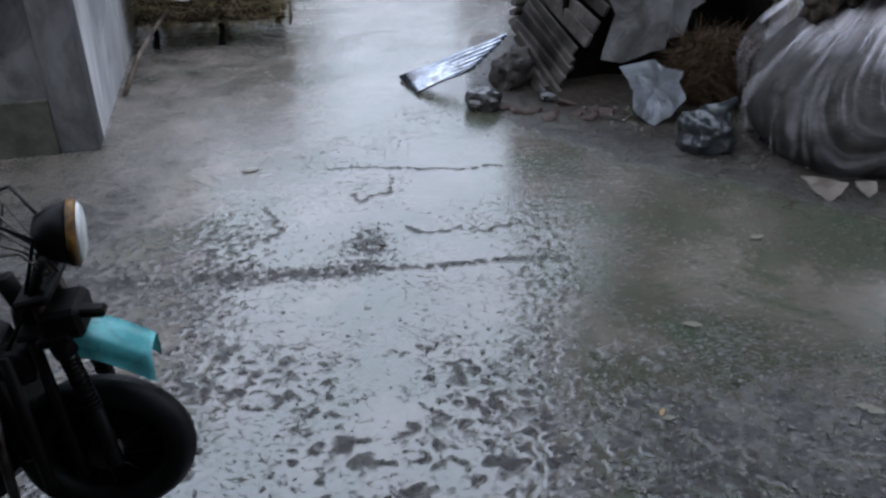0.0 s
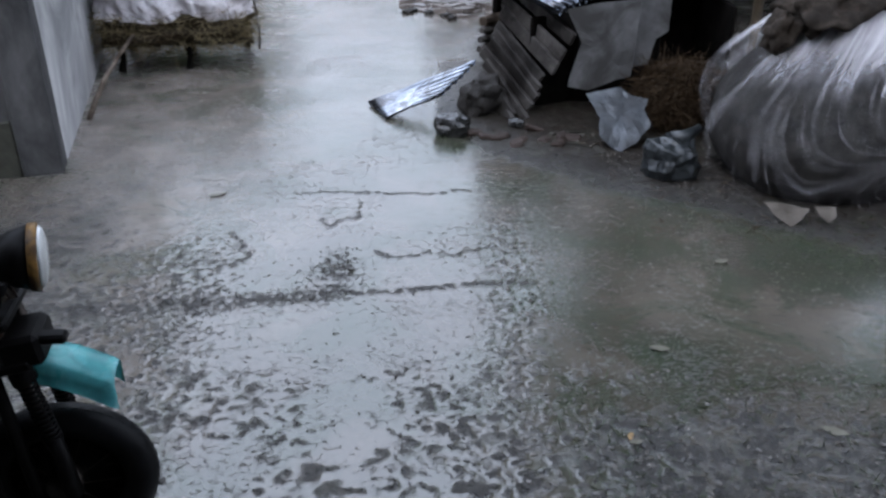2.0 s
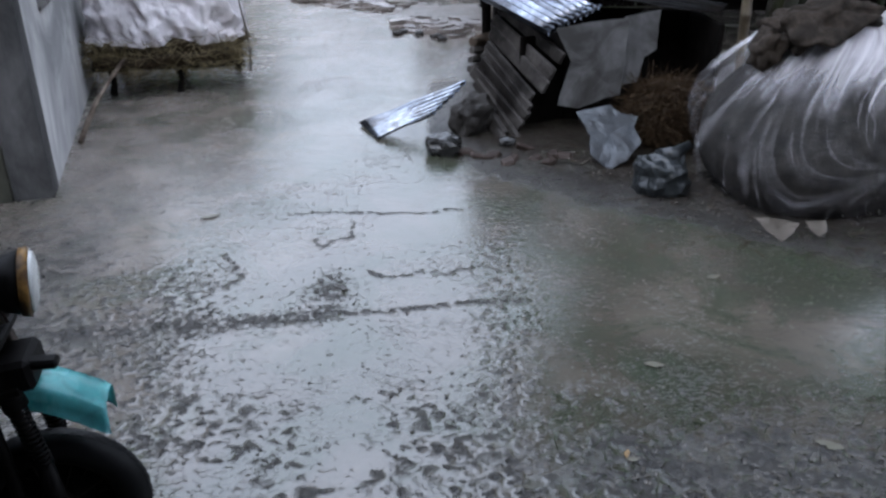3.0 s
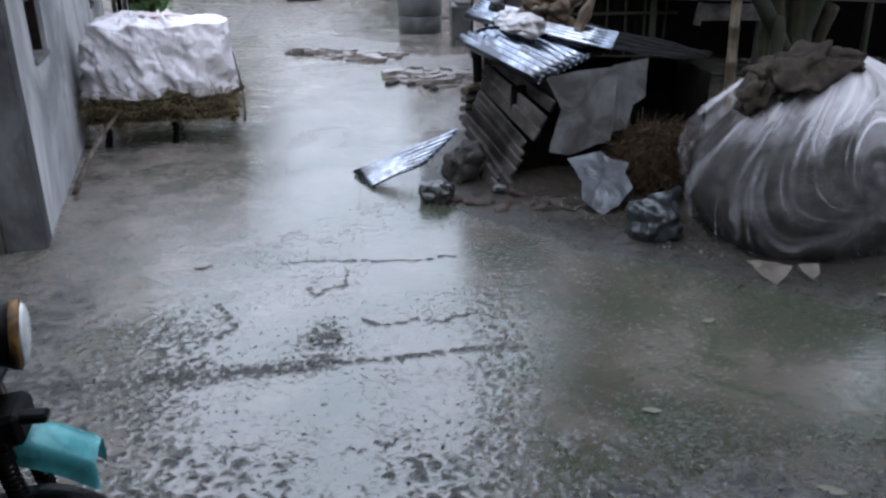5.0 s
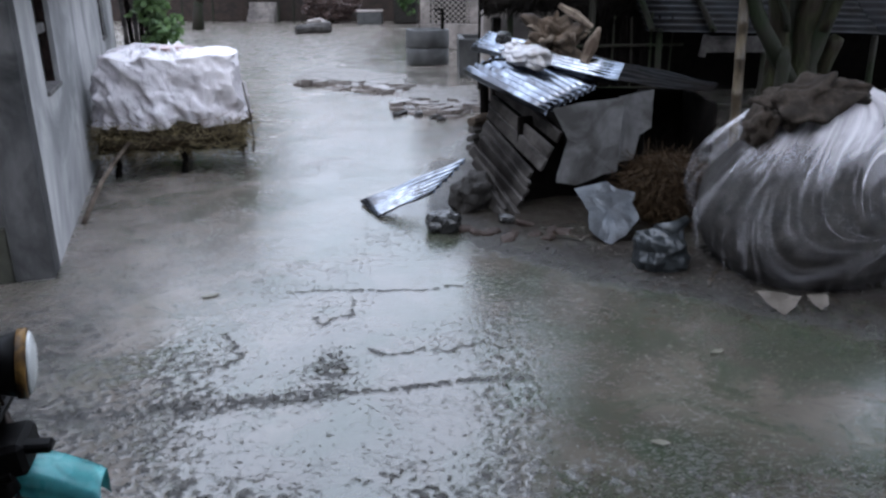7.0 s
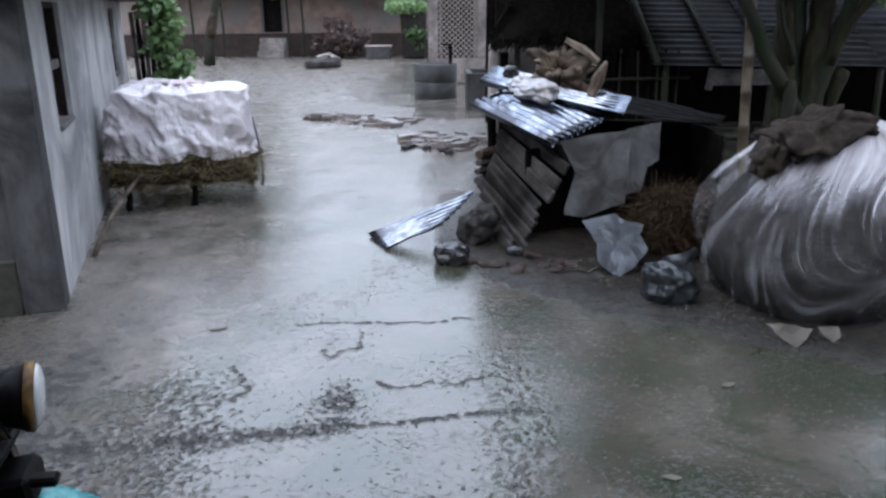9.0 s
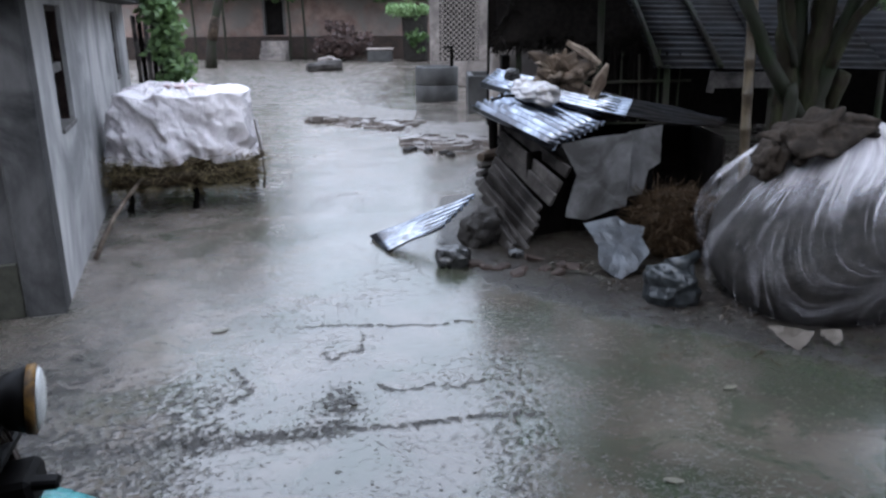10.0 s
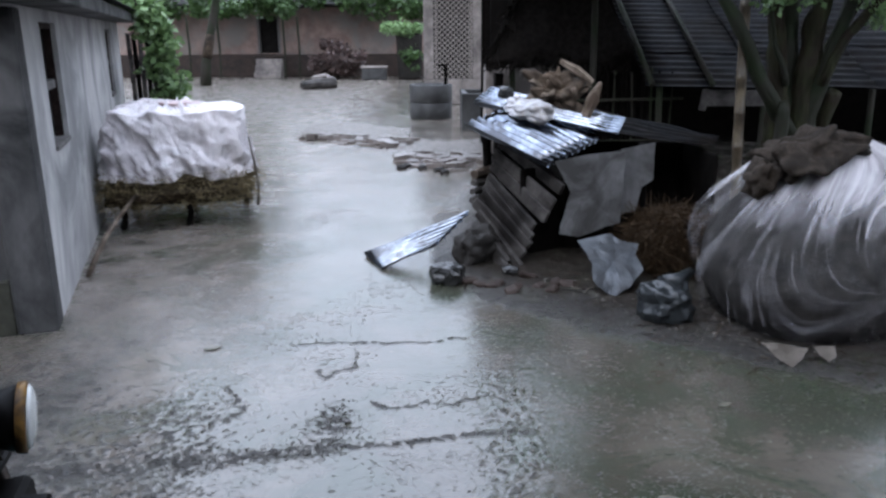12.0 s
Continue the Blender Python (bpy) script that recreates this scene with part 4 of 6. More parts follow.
# ---- shed ----
def build_shed():
    t = thing("wood_shed", (1.3, 7.6, 0), "small ramshackle wood shed with a patched tin roof", "shed")
    # posts and inner boards
    for k, (x, y, z) in enumerate(((0.52, 7.75, 1.16), (2.05, 7.55, 1.05), (1.6, 8.6, 1.3), (2.7, 8.35, 1.05))):
        bm = bmesh.new()
        tube(bm, [(x, y, 0), (x + 0.02, y, z * 0.5), (x, y + 0.01, z)], 0.045, 8, 0.1, k)
        part("post", bm, M_DARK, t)
    # planks of the end wall, sloping down towards the yard
    r = rng(3)
    across = Vector((0.55, 0.80, 0.10)).normalized()
    rows = [
        ((0.74, 7.60, 1.10), (1.27, 7.10, 0.80)), ((0.68, 7.56, 1.03), (1.20, 7.04, 0.68)),
        ((0.611, 7.500, 0.941), (1.106, 6.980, 0.555)), ((0.574, 7.438, 0.829), (1.034, 6.955, 0.432)), ((0.544, 7.375, 0.729), (0.917, 6.930, 0.352)),
        ((0.502, 7.312, 0.664), (0.875, 6.905, 0.240)), ((0.461, 7.250, 0.589), (0.837, 6.880, 0.181)), ((0.425, 7.188, 0.514), (0.805, 6.855, 0.090)),
        ((0.423, 7.125, 0.429), (0.774, 6.830, 0.01)), ((0.464, 7.062, 0.289), (0.703, 6.805, 0.01)), ((0.558, 7.000, 0.128), (0.637, 6.780, 0.01)),
    ]
    for k, (a, b) in enumerate(rows):
        a, b = Vector(a), Vector(b) + Vector((r.uniform(-0.03, 0.03), r.uniform(-0.03, 0.03), 0))
        z = (b - a).normalized()
        a, b = a - z * r.uniform(0.0, 0.06), b + z * r.uniform(-0.03, 0.02)
        x = (across - z * across.dot(z)).normalized()
        y = z.cross(x)
        c = (a + b) / 2 + y * r.uniform(-0.012, 0.012) + x * r.uniform(-0.03, 0.03)
        m = Matrix(((z.x, x.x, y.x, c.x), (z.y, x.y, y.y, c.y), (z.z, x.z, y.z, c.z), (0, 0, 0, 1)))
        part("plank", box(bmesh.new(), ((b - a).length, r.uniform(0.03, 0.055), r.uniform(0.105, 0.135)), m, 0.009, 0.007, k), M_PLANK, t, "grey weathered plank" if k == 0 else "")
    # log ends at the corner
    for k in range(4):
        p = Vector((0.45 - 0.012 * k, 7.50 - 0.05 * k, 0.76 - 0.075 * k))
        bm = bmesh.new()
        tube(bm, [p + Vector((-0.07, -0.09, 0.01)), p + Vector((0.02, 0.04, 0)), p + Vector((0.25, 0.34, 0))], [0.03, 0.042, 0.042] if k else [0.045, 0.06, 0.05], 9, 0.12, k)
        part("log_end", bm, M_LOG if k == 0 else M_PLANK, t, "pale rounded log end" if k == 0 else "")
    # boards added inside; their black paints the shade between planks and sheets
    part("inner_shade_board", box(bmesh.new(), (0.62, 0.04, 0.86), pose(1.08, 7.32, 0.43, 0, 0, 28), 0.01), M_DARK, t, "near-black boards added for the shed's inner shade")
    part("inner_shade_board", box(bmesh.new(), (0.70, 0.04, 0.80), pose(1.62, 7.42, 0.40, 0, 0, 4), 0.01), M_DARK, t)
    part("back_shade_board", box(bmesh.new(), (1.9, 0.04, 0.95), pose(1.75, 8.45, 0.48, 0, 0, -8), 0.01), M_DARK, t, "near-black boards for the shed's dark inside")
    part("side_shade_board", box(bmesh.new(), (0.04, 1.2, 0.95), pose(0.82, 8.1, 0.48, 0, 0, -25), 0.01), M_DARK, t)
    part("side_shade_board", box(bmesh.new(), (0.04, 1.1, 0.95), pose(2.72, 7.9, 0.48, 0, 0, 0), 0.01), M_DARK, t)
    # roof sheets
    a, w = Vector((0.27, 7.40, 1.25)), Vector((0.68, 1.00, 0.10))
    l = Vector((0.73, -0.50, -0.318))
    part("roof_sheet", sheet([a, a + l, a + l + w, a + w], 140, 6, 0.0, 0.004, 9, 0.036, 0.004, 2), M_ROOFTIN, t, "dull corrugated tin sheet", True)
    a = Vector((0.40, 8.22, 1.385))
    l = Vector((1.42, -0.55, -0.295))
    w = Vector((0.22, 0.62, 0.10))
    part("roof_sheet", sheet([a, a + l, a + l + w, a + w], 96, 6, 0.0, 0.004, 6, 0.034, 0.006, 5), M_ROOFTIN, t, "dull corrugated tin sheet", True)
    part("roof_sheet", sheet([(1.45, 8.9, 1.36), (2.98, 8.0, 1.035), (2.75, 7.60, 1.02), (1.62, 7.72, 1.14)], 30, 24, -0.02, 0.005, 5, 0.010, 0.02, 9, 0.03), M_OLDTIN, t, "blackened sagging roof sheet", True)
    # hanging boards on the yard side
    part("hanging_board", plate([(1.10, 7.0, 0.96), (1.40, 7.02, 1.02), (1.76, 7.06, 1.05), (1.75, 7.02, 0.70), (1.73, 7.0, 0.37), (1.60, 6.98, 0.35), (1.35, 6.96, 0.25), (1.15, 6.95, 0.285), (1.19, 6.96, 0.45), (1.25, 6.98, 0.68)], 0.006, 4, 0.009, 14), M_CANVAS, t, "grey torn sheet hanging under the roof")
    part("hanging_board", plate([(1.74, 7.14, 1.05), (2.08, 7.24, 1.10), (2.08, 7.22, 0.75), (1.97, 7.20, 0.68), (1.92, 7.18, 0.45), (1.74, 7.14, 0.42)], 0.006, 4, 0.009, 17), M_CANVAS, t, "grey torn sheet hanging under the roof")
    # sack and stumps on the roof
    m = Matrix.Translation((0.94, 7.74, 1.36)) @ pose(0, 0, 0, 0, 16, -25)
    s = crumple(rock((0.40, 0.28, 0.20), m, 6.0, 0.22, 5), (0.94, 7.74, 1.30), 0.035, 0.022, 3.0, 1.5)
    lone("sack", s, M_BAG, "crumpled white plastic sack lying on the tin roof", "sack", smooth=True)
    bm = bmesh.new()
    tube(bm, [(0.50, 7.62, 1.30), (0.62, 7.66, 1.335), (0.74, 7.72, 1.33)], [0.016, 0.013, 0.018], 6, 0.2, 2)
    lone("roof_twig", bm, M_DARK, "dark twig lying on the tin roof", "twig")
    bm = rock((0.16, 0.14, 0.13), pose(0.74, 8.12, 1.50), 2.2, 0.1, 3)
    lone("round_pot", bm, M_STONE, "dark rounded pot on the shed roof", "pot", smooth=True)
    st = thing("tree_stump", (1.35, 8.45, 1.27), "gnarled uprooted stump with splintered roots on the shed roof", "stump")
    part("bole", rock((0.52, 0.32, 0.38), pose(1.32, 8.46, 1.44, 0, 12, 20), 5.1, 0.55, 5), M_LOG, st, "dark rotten bole")
    r = rng(9)
    for k in range(16):
        # splinters and roots torn every way out of the bole
        a = r.uniform(0, 6.28)
        d = Vector((math.cos(a) * 0.8, math.sin(a) * 0.5 - 0.35, r.uniform(-0.2, 0.9))).normalized()
        p = Vector((1.33 + r.uniform(-0.16, 0.16), 8.40, 1.46 + r.uniform(-0.08, 0.10)))
        ln = r.uniform(0.16, 0.34)
        bend = Vector((r.uniform(-0.05, 0.05), r.uniform(-0.03, 0.03), r.uniform(-0.04, 0.04)))
        w = r.uniform(0.030, 0.060)
        bm = tube(bmesh.new(), [p, p + d * ln * 0.5 + bend, p + d * ln * 0.85 + bend * 0.6, p + d * ln], [w, w * 0.9, w * 0.6, w * 0.15], 6, 0.35, k)
        part("split_root", bm, M_SPLIT if k % 2 else M_LOG, st, "pale splintered wood" if k == 1 else "")
    bm = tube(bmesh.new(), [(1.58, 8.18, 1.26), (1.66, 8.18, 1.42), (1.74, 8.20, 1.60)], [0.055, 0.06, 0.02], 6, 0.25, 40)
    part("split_root", bm, M_SPLIT, st)
    bm = tube(bmesh.new(), [(1.32, 8.28, 1.82), (1.50, 8.24, 1.72), (1.66, 8.22, 1.60)], [0.03, 0.05, 0.03], 6, 0.25, 41)
    part("split_root", bm, M_SPLIT, st)


build_shed()


def build_shed_yard():
    # fallen tin sheet propped on a block
    bm = sheet([(-0.70, 7.24, 0.012), (0.33, 7.22, 0.44), (-0.01, 6.86, 0.20), (-0.50, 6.76, 0.012)], 96, 12, 0.0, 0.004, 6, 0.016, 0.012, 21)
    lone("fallen_tin_sheet", bm, M_ROOFTIN, "bent corrugated tin sheet fallen into the mud", "tin sheet", smooth=True)
    lone("mud_block", rock((0.40, 0.34, 0.40), pose(0.42, 7.02, 0.15, 8, 6, 25), 1.4, 0.24, 4), M_BLOCK, "large muddy block propping a tin sheet", "block")
    lone("wet_stone", rock((0.29, 0.22, 0.19), pose(0.10, 6.38, 0.075, 0, 0, -12), 4.7, 0.14, 3), M_STONE, "black wet stone with a shining top", "stone")
    lone("small_stone", rock((0.15, 0.12, 0.11), pose(0.66, 6.55, 0.05), 7.7, 0.16, 2), M_STONE, "small dark wet stone in the mud", "stone")
    r = rng(5)
    for k in range(11):
        x = 0.28 + 0.085 * k + r.uniform(-0.02, 0.02)
        y = 6.18 + 0.10 * math.sin(k * 1.3) + (0.18 if k % 3 == 0 else 0)
        lone("broken_brick", box(bmesh.new(), (r.uniform(0.09, 0.17), 0.10, 0.055), pose(x, y, mud_height(x, y) + 0.004, r.uniform(-14, 14), r.uniform(-14, 14), r.uniform(-50, 50)), 0.016, 0.018, k),
             M_BRICKRED, "broken mud-covered red brick half sunk in the mud", "brick", "bricks along the shed")
    # crumpled tin piece
    bm = plate([(1.236, 6.45, 0.36), (1.38, 6.47, 0.385), (1.54, 6.50, 0.40), (1.60, 6.44, 0.36), (1.756, 6.40, 0.335), (1.71, 6.30, 0.27), (1.746, 6.15, 0.18), (1.60, 6.0, 0.08), (1.461, 5.93, 0.012), (1.36, 6.0, 0.06), (1.302, 6.05, 0.117), (1.32, 6.20, 0.22)], 0.005, 5, 0.016, 31)
    lone("tin_piece", bm, M_FLATTIN, "crumpled grey tin sheet leaning against the shed", "tin sheet")
    # straw heap in the shed's mouth
    t = thing("straw_heap", (2.05, 6.85, 0), "heap of dark reddish wet straw beside the shed", "straw heap")
    part("core", rock((0.56, 0.56, 0.56), pose(2.12, 6.72, 0.16), 2.9, 0.22, 3), M_STRAWDARK, t, "", True)
    def one(q):
        d = Vector((q.gauss(0, 1), q.gauss(0, 1), abs(q.gauss(0, 1)))).normalized()
        p = Vector((2.12, 6.72, 0.16)) + Vector((d.x * 0.37, d.y * 0.38, d.z * 0.40)) * q.uniform(0.85, 1.15)
        return strand(q, p, Vector((q.gauss(0, 1), q.gauss(0, 1) - 0.4, q.gauss(-0.4, 0.6))), q.uniform(0.08, 0.3), 0.004)
    quick_part("loose_straw", shards(one, 5000, 4), M_STRAWRED, t)
    # thin litter sticks
    for k, (x, y, a, ln) in enumerate(((1.22, 6.0, 50, 0.16), (0.95, 6.3, 12, 0.30), (1.75, 5.55, -60, 0.2), (1.05, 6.1, -30, 0.22))):
        bm = bmesh.new()
        d = Vector((math.cos(radians(a)), math.sin(radians(a)), 0.02)) * ln
        p = Vector((x, y, mud_height(x, y) + 0.012))
        tube(bm, [p, p + d * 0.5 + Vector((0, 0, 0.01)), p + d], [0.008, 0.007, 0.005], 5)
        lone("twig", bm, M_CARD if k == 0 else M_BARK, "thin pale broken stick on the mud" if k == 0 else "thin dark broken twig on the mud", "twig", "twigs on the mud")


build_shed_yard()


# ---- covered stack ----
# height and radius of the stack's side, from its foot to its crown
STACK_SIDE = ((0.12, 1.00), (0.26, 1.07), (0.41, 1.10), (0.56, 1.06), (0.74, 0.94), (0.92, 0.76), (1.08, 0.60), (1.22, 0.42), (1.31, 0.22), (1.35, 0.0))


def stack_side(v):
    k = min(len(STACK_SIDE) - 2, int(v * (len(STACK_SIDE) - 1)))
    u = v * (len(STACK_SIDE) - 1) - k
    (z0, r0), (z1, r1) = STACK_SIDE[k], STACK_SIDE[k + 1]
    return z0 + (z1 - z0) * u, r0 + (r1 - r0) * u


def build_stack():
    cx, cy = 3.08, 5.85
    back = radians(62)
    gather_a, gather_v = radians(268), 0.27
    off = Vector((4.4, 1.1, 0))

    def mound(nu, nv, shrink, folds, loose_hem):
        """The draped heap: folds fall from the crown and swing towards one gathered knot."""
        bm = bmesh.new()
        uv = bm.loops.layers.uv.new("folds")
        rows, tags = [], {}
        for j in range(nv + 1):
            v = j / nv
            row = []
            for i in range(nu + 1):
                a = back + 2 * math.pi * (i % nu) / nu
                dx, dy = (a - gather_a) * 1.0, (v - gather_v) * 1.5
                ro = math.hypot(dx, dy)
                w = math.exp(-(ro / 0.55) ** 2)
                line = a * (1 - w) + w * (gather_a + 1.5 * dy / (ro + 0.05))
                line += 0.10 * noise.noise(Vector((a * 2.0, v * 3.0, 4.0)))
                z, r = stack_side(v)
                front = math.exp(-((a - radians(230)) / 0.65) ** 2)
                slim = math.exp(-((a - radians(160)) / 0.45) ** 2)
                r = r * (1 + 0.30 * front * (1 - v) - 0.11 * slim) * (1 - shrink)
                z = z * (1 - shrink * 0.7)
                if loose_hem:
                    side = 1 / (1 + math.exp((a - radians(199)) / 0.035))
                    low = 0.055 + 0.29 * side + 0.05 * noise.noise(Vector((a * 3.5, 0.2, 1))) + 0.03 * noise.noise(Vector((a * 11, 0.2, 1)))
                    z = low + (z - 0.12) * (1.35 - low) / 1.23
                q = Vector((line * 3.2, v * 0.9, 2.0)) + off
                f = 0.35 - abs(noise.noise(q)) * 1.5
                g = 0.35 - abs(noise.noise(Vector((line * 8.0, v * 1.3, 7.0)))) * 1.5
                h = 0.30 - abs(noise.noise(Vector((line * 19.0, v * 2.2, 3.0)))) * 1.3
                dent = noise.noise(Vector((a * 1.3, v * 2.0, 9.0)))
                grow = (1 - v) ** 0.6
                r += folds * grow * (0.075 * f + 0.060 * g + 0.030 * h) + 0.07 * dent * grow - folds * 0.10 * w * (1 - min(1.0, ro * 2))
                p = bm.verts.new((cx + math.cos(a) * r * 1.0, cy + math.sin(a) * r, z + folds * 0.02 * f * v))
                tags[p] = (line, v)
                row.append(p)
            rows.append(row)
        for p, q in zip(rows, rows[1:]):
            for i in range(nu):
                face = bm.faces.new((p[i], p[i + 1], q[i + 1], q[i]))
                for loop in face.loops:
                    loop[uv].uv = tags[loop.vert]
        return bm

    t = thing("covered_stack", (cx, cy, 0), "dark fuel stack bundled on the ground beside the shed", "stack")
    heap = mound(96, 30, 0.10, 0.35, False)
    for v in heap.verts:
        if v.co.z < 0.13:
            v.co = Vector((cx + (v.co.x - cx) * 0.88, cy + (v.co.y - cy) * 0.88, 0.0))
    part("brushwood", heap, M_STACK, t, "dark brushwood heap", True)
    r = rng(45)
    for k in range(26):
        # stick ends poking out below the sheet
        a = radians(r.uniform(180, 300))
        d = Vector((math.cos(a), math.sin(a), 0))
        p = Vector((cx, cy, r.uniform(0.03, 0.10))) + d * 0.80
        e = p + Vector((d.x + r.uniform(-0.5, 0.5), d.y + r.uniform(-0.5, 0.5), r.uniform(-0.06, 0.05))).normalized() * r.uniform(0.12, 0.28)
        e.z = max(e.z, 0.02)
        part("stick", tube(bmesh.new(), [p, p.lerp(e, 0.5) + Vector((0, 0, 0.01)), e], [0.014, 0.012, 0.008], 6, 0.1, k), M_BARK, t)
    c = thing("clear_cover", (cx, cy, 0.1), "cloudy clear plastic sheet draped in folds over the dark stack", "plastic cover")
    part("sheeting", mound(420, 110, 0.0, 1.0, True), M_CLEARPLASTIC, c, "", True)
    bm = bmesh.new()
    tube(bm, [(3.00, 4.76, 0.43), (3.06, 4.72, 0.41), (3.12, 4.78, 0.38)], [0.05, 0.03, 0.055], 10, 0.25, 6)
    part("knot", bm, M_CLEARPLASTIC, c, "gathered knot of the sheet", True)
    s = thing("burlap_sack", (2.70, 5.55, 1.1), "dark brown burlap sack folded over the covered stack", "sack")
    part("body", crumple(rock((0.56, 0.46, 0.27), pose(2.66, 5.56, 1.22, 6, -24, 10), 3.3, 0.30, 5), (2.66, 5.6, 1.15), 0.05, 0.03, 7.0, 1.5), M_BURLAP, s, "", True)
    part("mouth", crumple(rock((0.36, 0.30, 0.15), pose(2.98, 5.60, 1.31, 0, 2, -8), 4.1, 0.25, 4), (2.98, 5.6, 1.25), 0.03, 0.02, 3.0, 1.5), M_BURLAP, s, "", True)
    part("corner", crumple(rock((0.16, 0.22, 0.26), pose(2.37, 5.52, 1.06, 0, 28, 0), 6.2, 0.25, 4), (2.4, 5.55, 1.0), 0.02, 0.015, 4.0, 1.5), M_BURLAP, s, "", True)
    f = thing("cardboard_piece", (2.38, 4.60, 0), "soggy pale torn cardboard hanging below the plastic sheet", "cardboard")
    part("flap", plate([(2.16, 4.72, 0.11), (2.30, 4.67, 0.12), (2.44, 4.65, 0.10), (2.38, 4.58, 0.05), (2.30, 4.54, 0.012), (2.22, 4.62, 0.05)], 0.006, 4, 0.025, 41), M_CARD, f)
    part("flap", plate([(2.47, 4.65, 0.11), (2.60, 4.64, 0.12), (2.60, 4.58, 0.07), (2.55, 4.56, 0.04), (2.50, 4.60, 0.07)], 0.006, 4, 0.02, 43), M_CARD, f)
    b = thing("polythene_bag", (1.70, 5.42, 0), "full dark grey polythene bag slumped on the mud", "bag")
    bm = crumple(rock((0.36, 0.34, 0.32), pose(1.73, 5.44, 0.14, 0, 0, 20), 5.9, 0.12, 5, 0.1), (1.73, 5.44, 0.1), 0.018, 0.012, 5.0, 2.5)
    part("body", bm, M_POUCH, b, "", True)
    bm = bmesh.new()
    tube(bm, [(1.76, 5.46, 0.25), (1.84, 5.50, 0.31), (1.94, 5.54, 0.36)], [0.11, 0.045, 0.03], 10, 0.2, 6)
    part("tied_neck", bm, M_POUCH, b, "", True)


build_stack()


# ---- bamboo pole and big tree ----
def build_bamboo():
    t = thing("bamboo_pole", (3.62, 9.0, 0), "upright brown bamboo pole carrying the shed roof", "pole")
    r = rng(2)
    p0, p1 = Vector((3.60, 9.0, 0)), Vector((3.44, 9.0, 3.6))
    n = 9
    for k in range(n):
        a, b = p0.lerp(p1, k / n), p0.lerp(p1, (k + 1) / n)
        bm = bmesh.new()
        tube(bm, [a, a.lerp(b, 0.04), a.lerp(b, 0.5), a.lerp(b, 0.96), b], [0.066, 0.057, 0.055, 0.057, 0.066], 10)
        part("internode", bm, M_BAMBOO, t, "", True)


build_bamboo()


def build_tree():
    t = thing("yard_tree", (4.3, 9.4, 0), "broad wet tree forked into several mossy stems", "tree")
    def stem(pts, ra, k):
        # a wandering, knotty stem through the given points
        path, radii = [], []
        for i in range(len(pts) - 1):
            a, b = Vector(pts[i]), Vector(pts[i + 1])
            n = max(2, int((b - a).length / 0.12))
            for j in range(n):
                u = j / n
                p = a.lerp(b, u)
                sway = Vector((noise.noise(p * 2.3 + Vector((k * 5, 0, 0))), noise.noise(p * 2.3 + Vector((0, k * 5, 0))), 0)) * 0.05
                path.append(p + sway)
                radii.append((ra[i] + (ra[i + 1] - ra[i]) * u) * (1 + 0.22 * noise.noise(p * 4.0 + Vector((k, k, 0)))))
        part("trunk" if k < 3 else "limb", tube(bmesh.new(), path, radii, 14, 0.10, k), M_BARK if k % 2 else M_MOSS, t, "mossy green bark" if k == 0 else "", True)

    stem([(4.20, 9.3, 0), (4.10, 9.25, 1.2), (3.98, 9.2, 2.0), (3.75, 9.1, 3.2), (3.4, 9.0, 4.6)], [0.20, 0.13, 0.10, 0.09, 0.07], 0)
    stem([(4.30, 9.4, 0), (4.22, 9.38, 1.2), (4.14, 9.35, 2.2), (4.05, 9.3, 3.4), (3.9, 9.3, 5.2)], [0.22, 0.16, 0.13, 0.11, 0.08], 1)
    stem([(4.36, 9.3, 0), (4.36, 9.24, 1.2), (4.40, 9.2, 2.1), (4.52, 9.1, 3.2), (4.6, 9.0, 4.9)], [0.22, 0.15, 0.12, 0.10, 0.08], 2)
    stem([(4.45, 9.4, 0.1), (4.46, 9.2, 1.0), (4.58, 9.15, 1.8), (4.80, 9.1, 2.6), (5.3, 9.0, 4.4)], [0.20, 0.10, 0.085, 0.075, 0.06], 3)
    stem([(4.50, 9.5, 0.1), (4.60, 9.5, 1.2), (4.74, 9.4, 1.9), (5.0, 9.3, 2.7), (5.6, 9.2, 4.3)], [0.16, 0.10, 0.07, 0.06, 0.05], 4)
    stem([(4.3, 9.2, 0.9), (3.90, 9.0, 1.35), (3.62, 8.95, 1.85), (3.15, 8.9, 2.55), (2.6, 8.8, 3.5)], [0.10, 0.085, 0.075, 0.065, 0.05], 5)
    stem([(4.5, 9.1, 1.5), (4.70, 9.0, 2.05), (5.0, 8.9, 2.5), (5.5, 8.8, 3.2)], [0.06, 0.055, 0.05, 0.04], 6)
    stem([(4.1, 9.1, 1.5), (3.92, 9.05, 1.95), (3.72, 9.0, 2.6)], [0.04, 0.03, 0.025], 7)
    stem([(4.62, 9.3, 0.9), (4.70, 9.2, 1.35), (4.76, 9.2, 1.5)], [0.09, 0.09, 0.05], 8)
    stem([(4.05, 9.0, 0.7), (4.02, 8.98, 1.2), (4.0, 9.0, 1.45)], [0.07, 0.075, 0.05], 9)
    # the clouds above the stack lie out of view, added to shade it
    cl = clump_cloud(5.4, 9.0, 6.6, 4.4, 3.4, 2.2, 90, 0.9, 3) + clump_cloud(4.3, 6.4, 5.8, 2.2, 3.2, 1.2, 60, 0.8, 7) + clump_cloud(3.4, 10.5, 6.0, 2.2, 2.2, 1.6, 40, 0.8, 17) + clump_cloud(2.9, 5.2, 5.7, 1.7, 1.9, 0.8, 40, 0.7, 27)
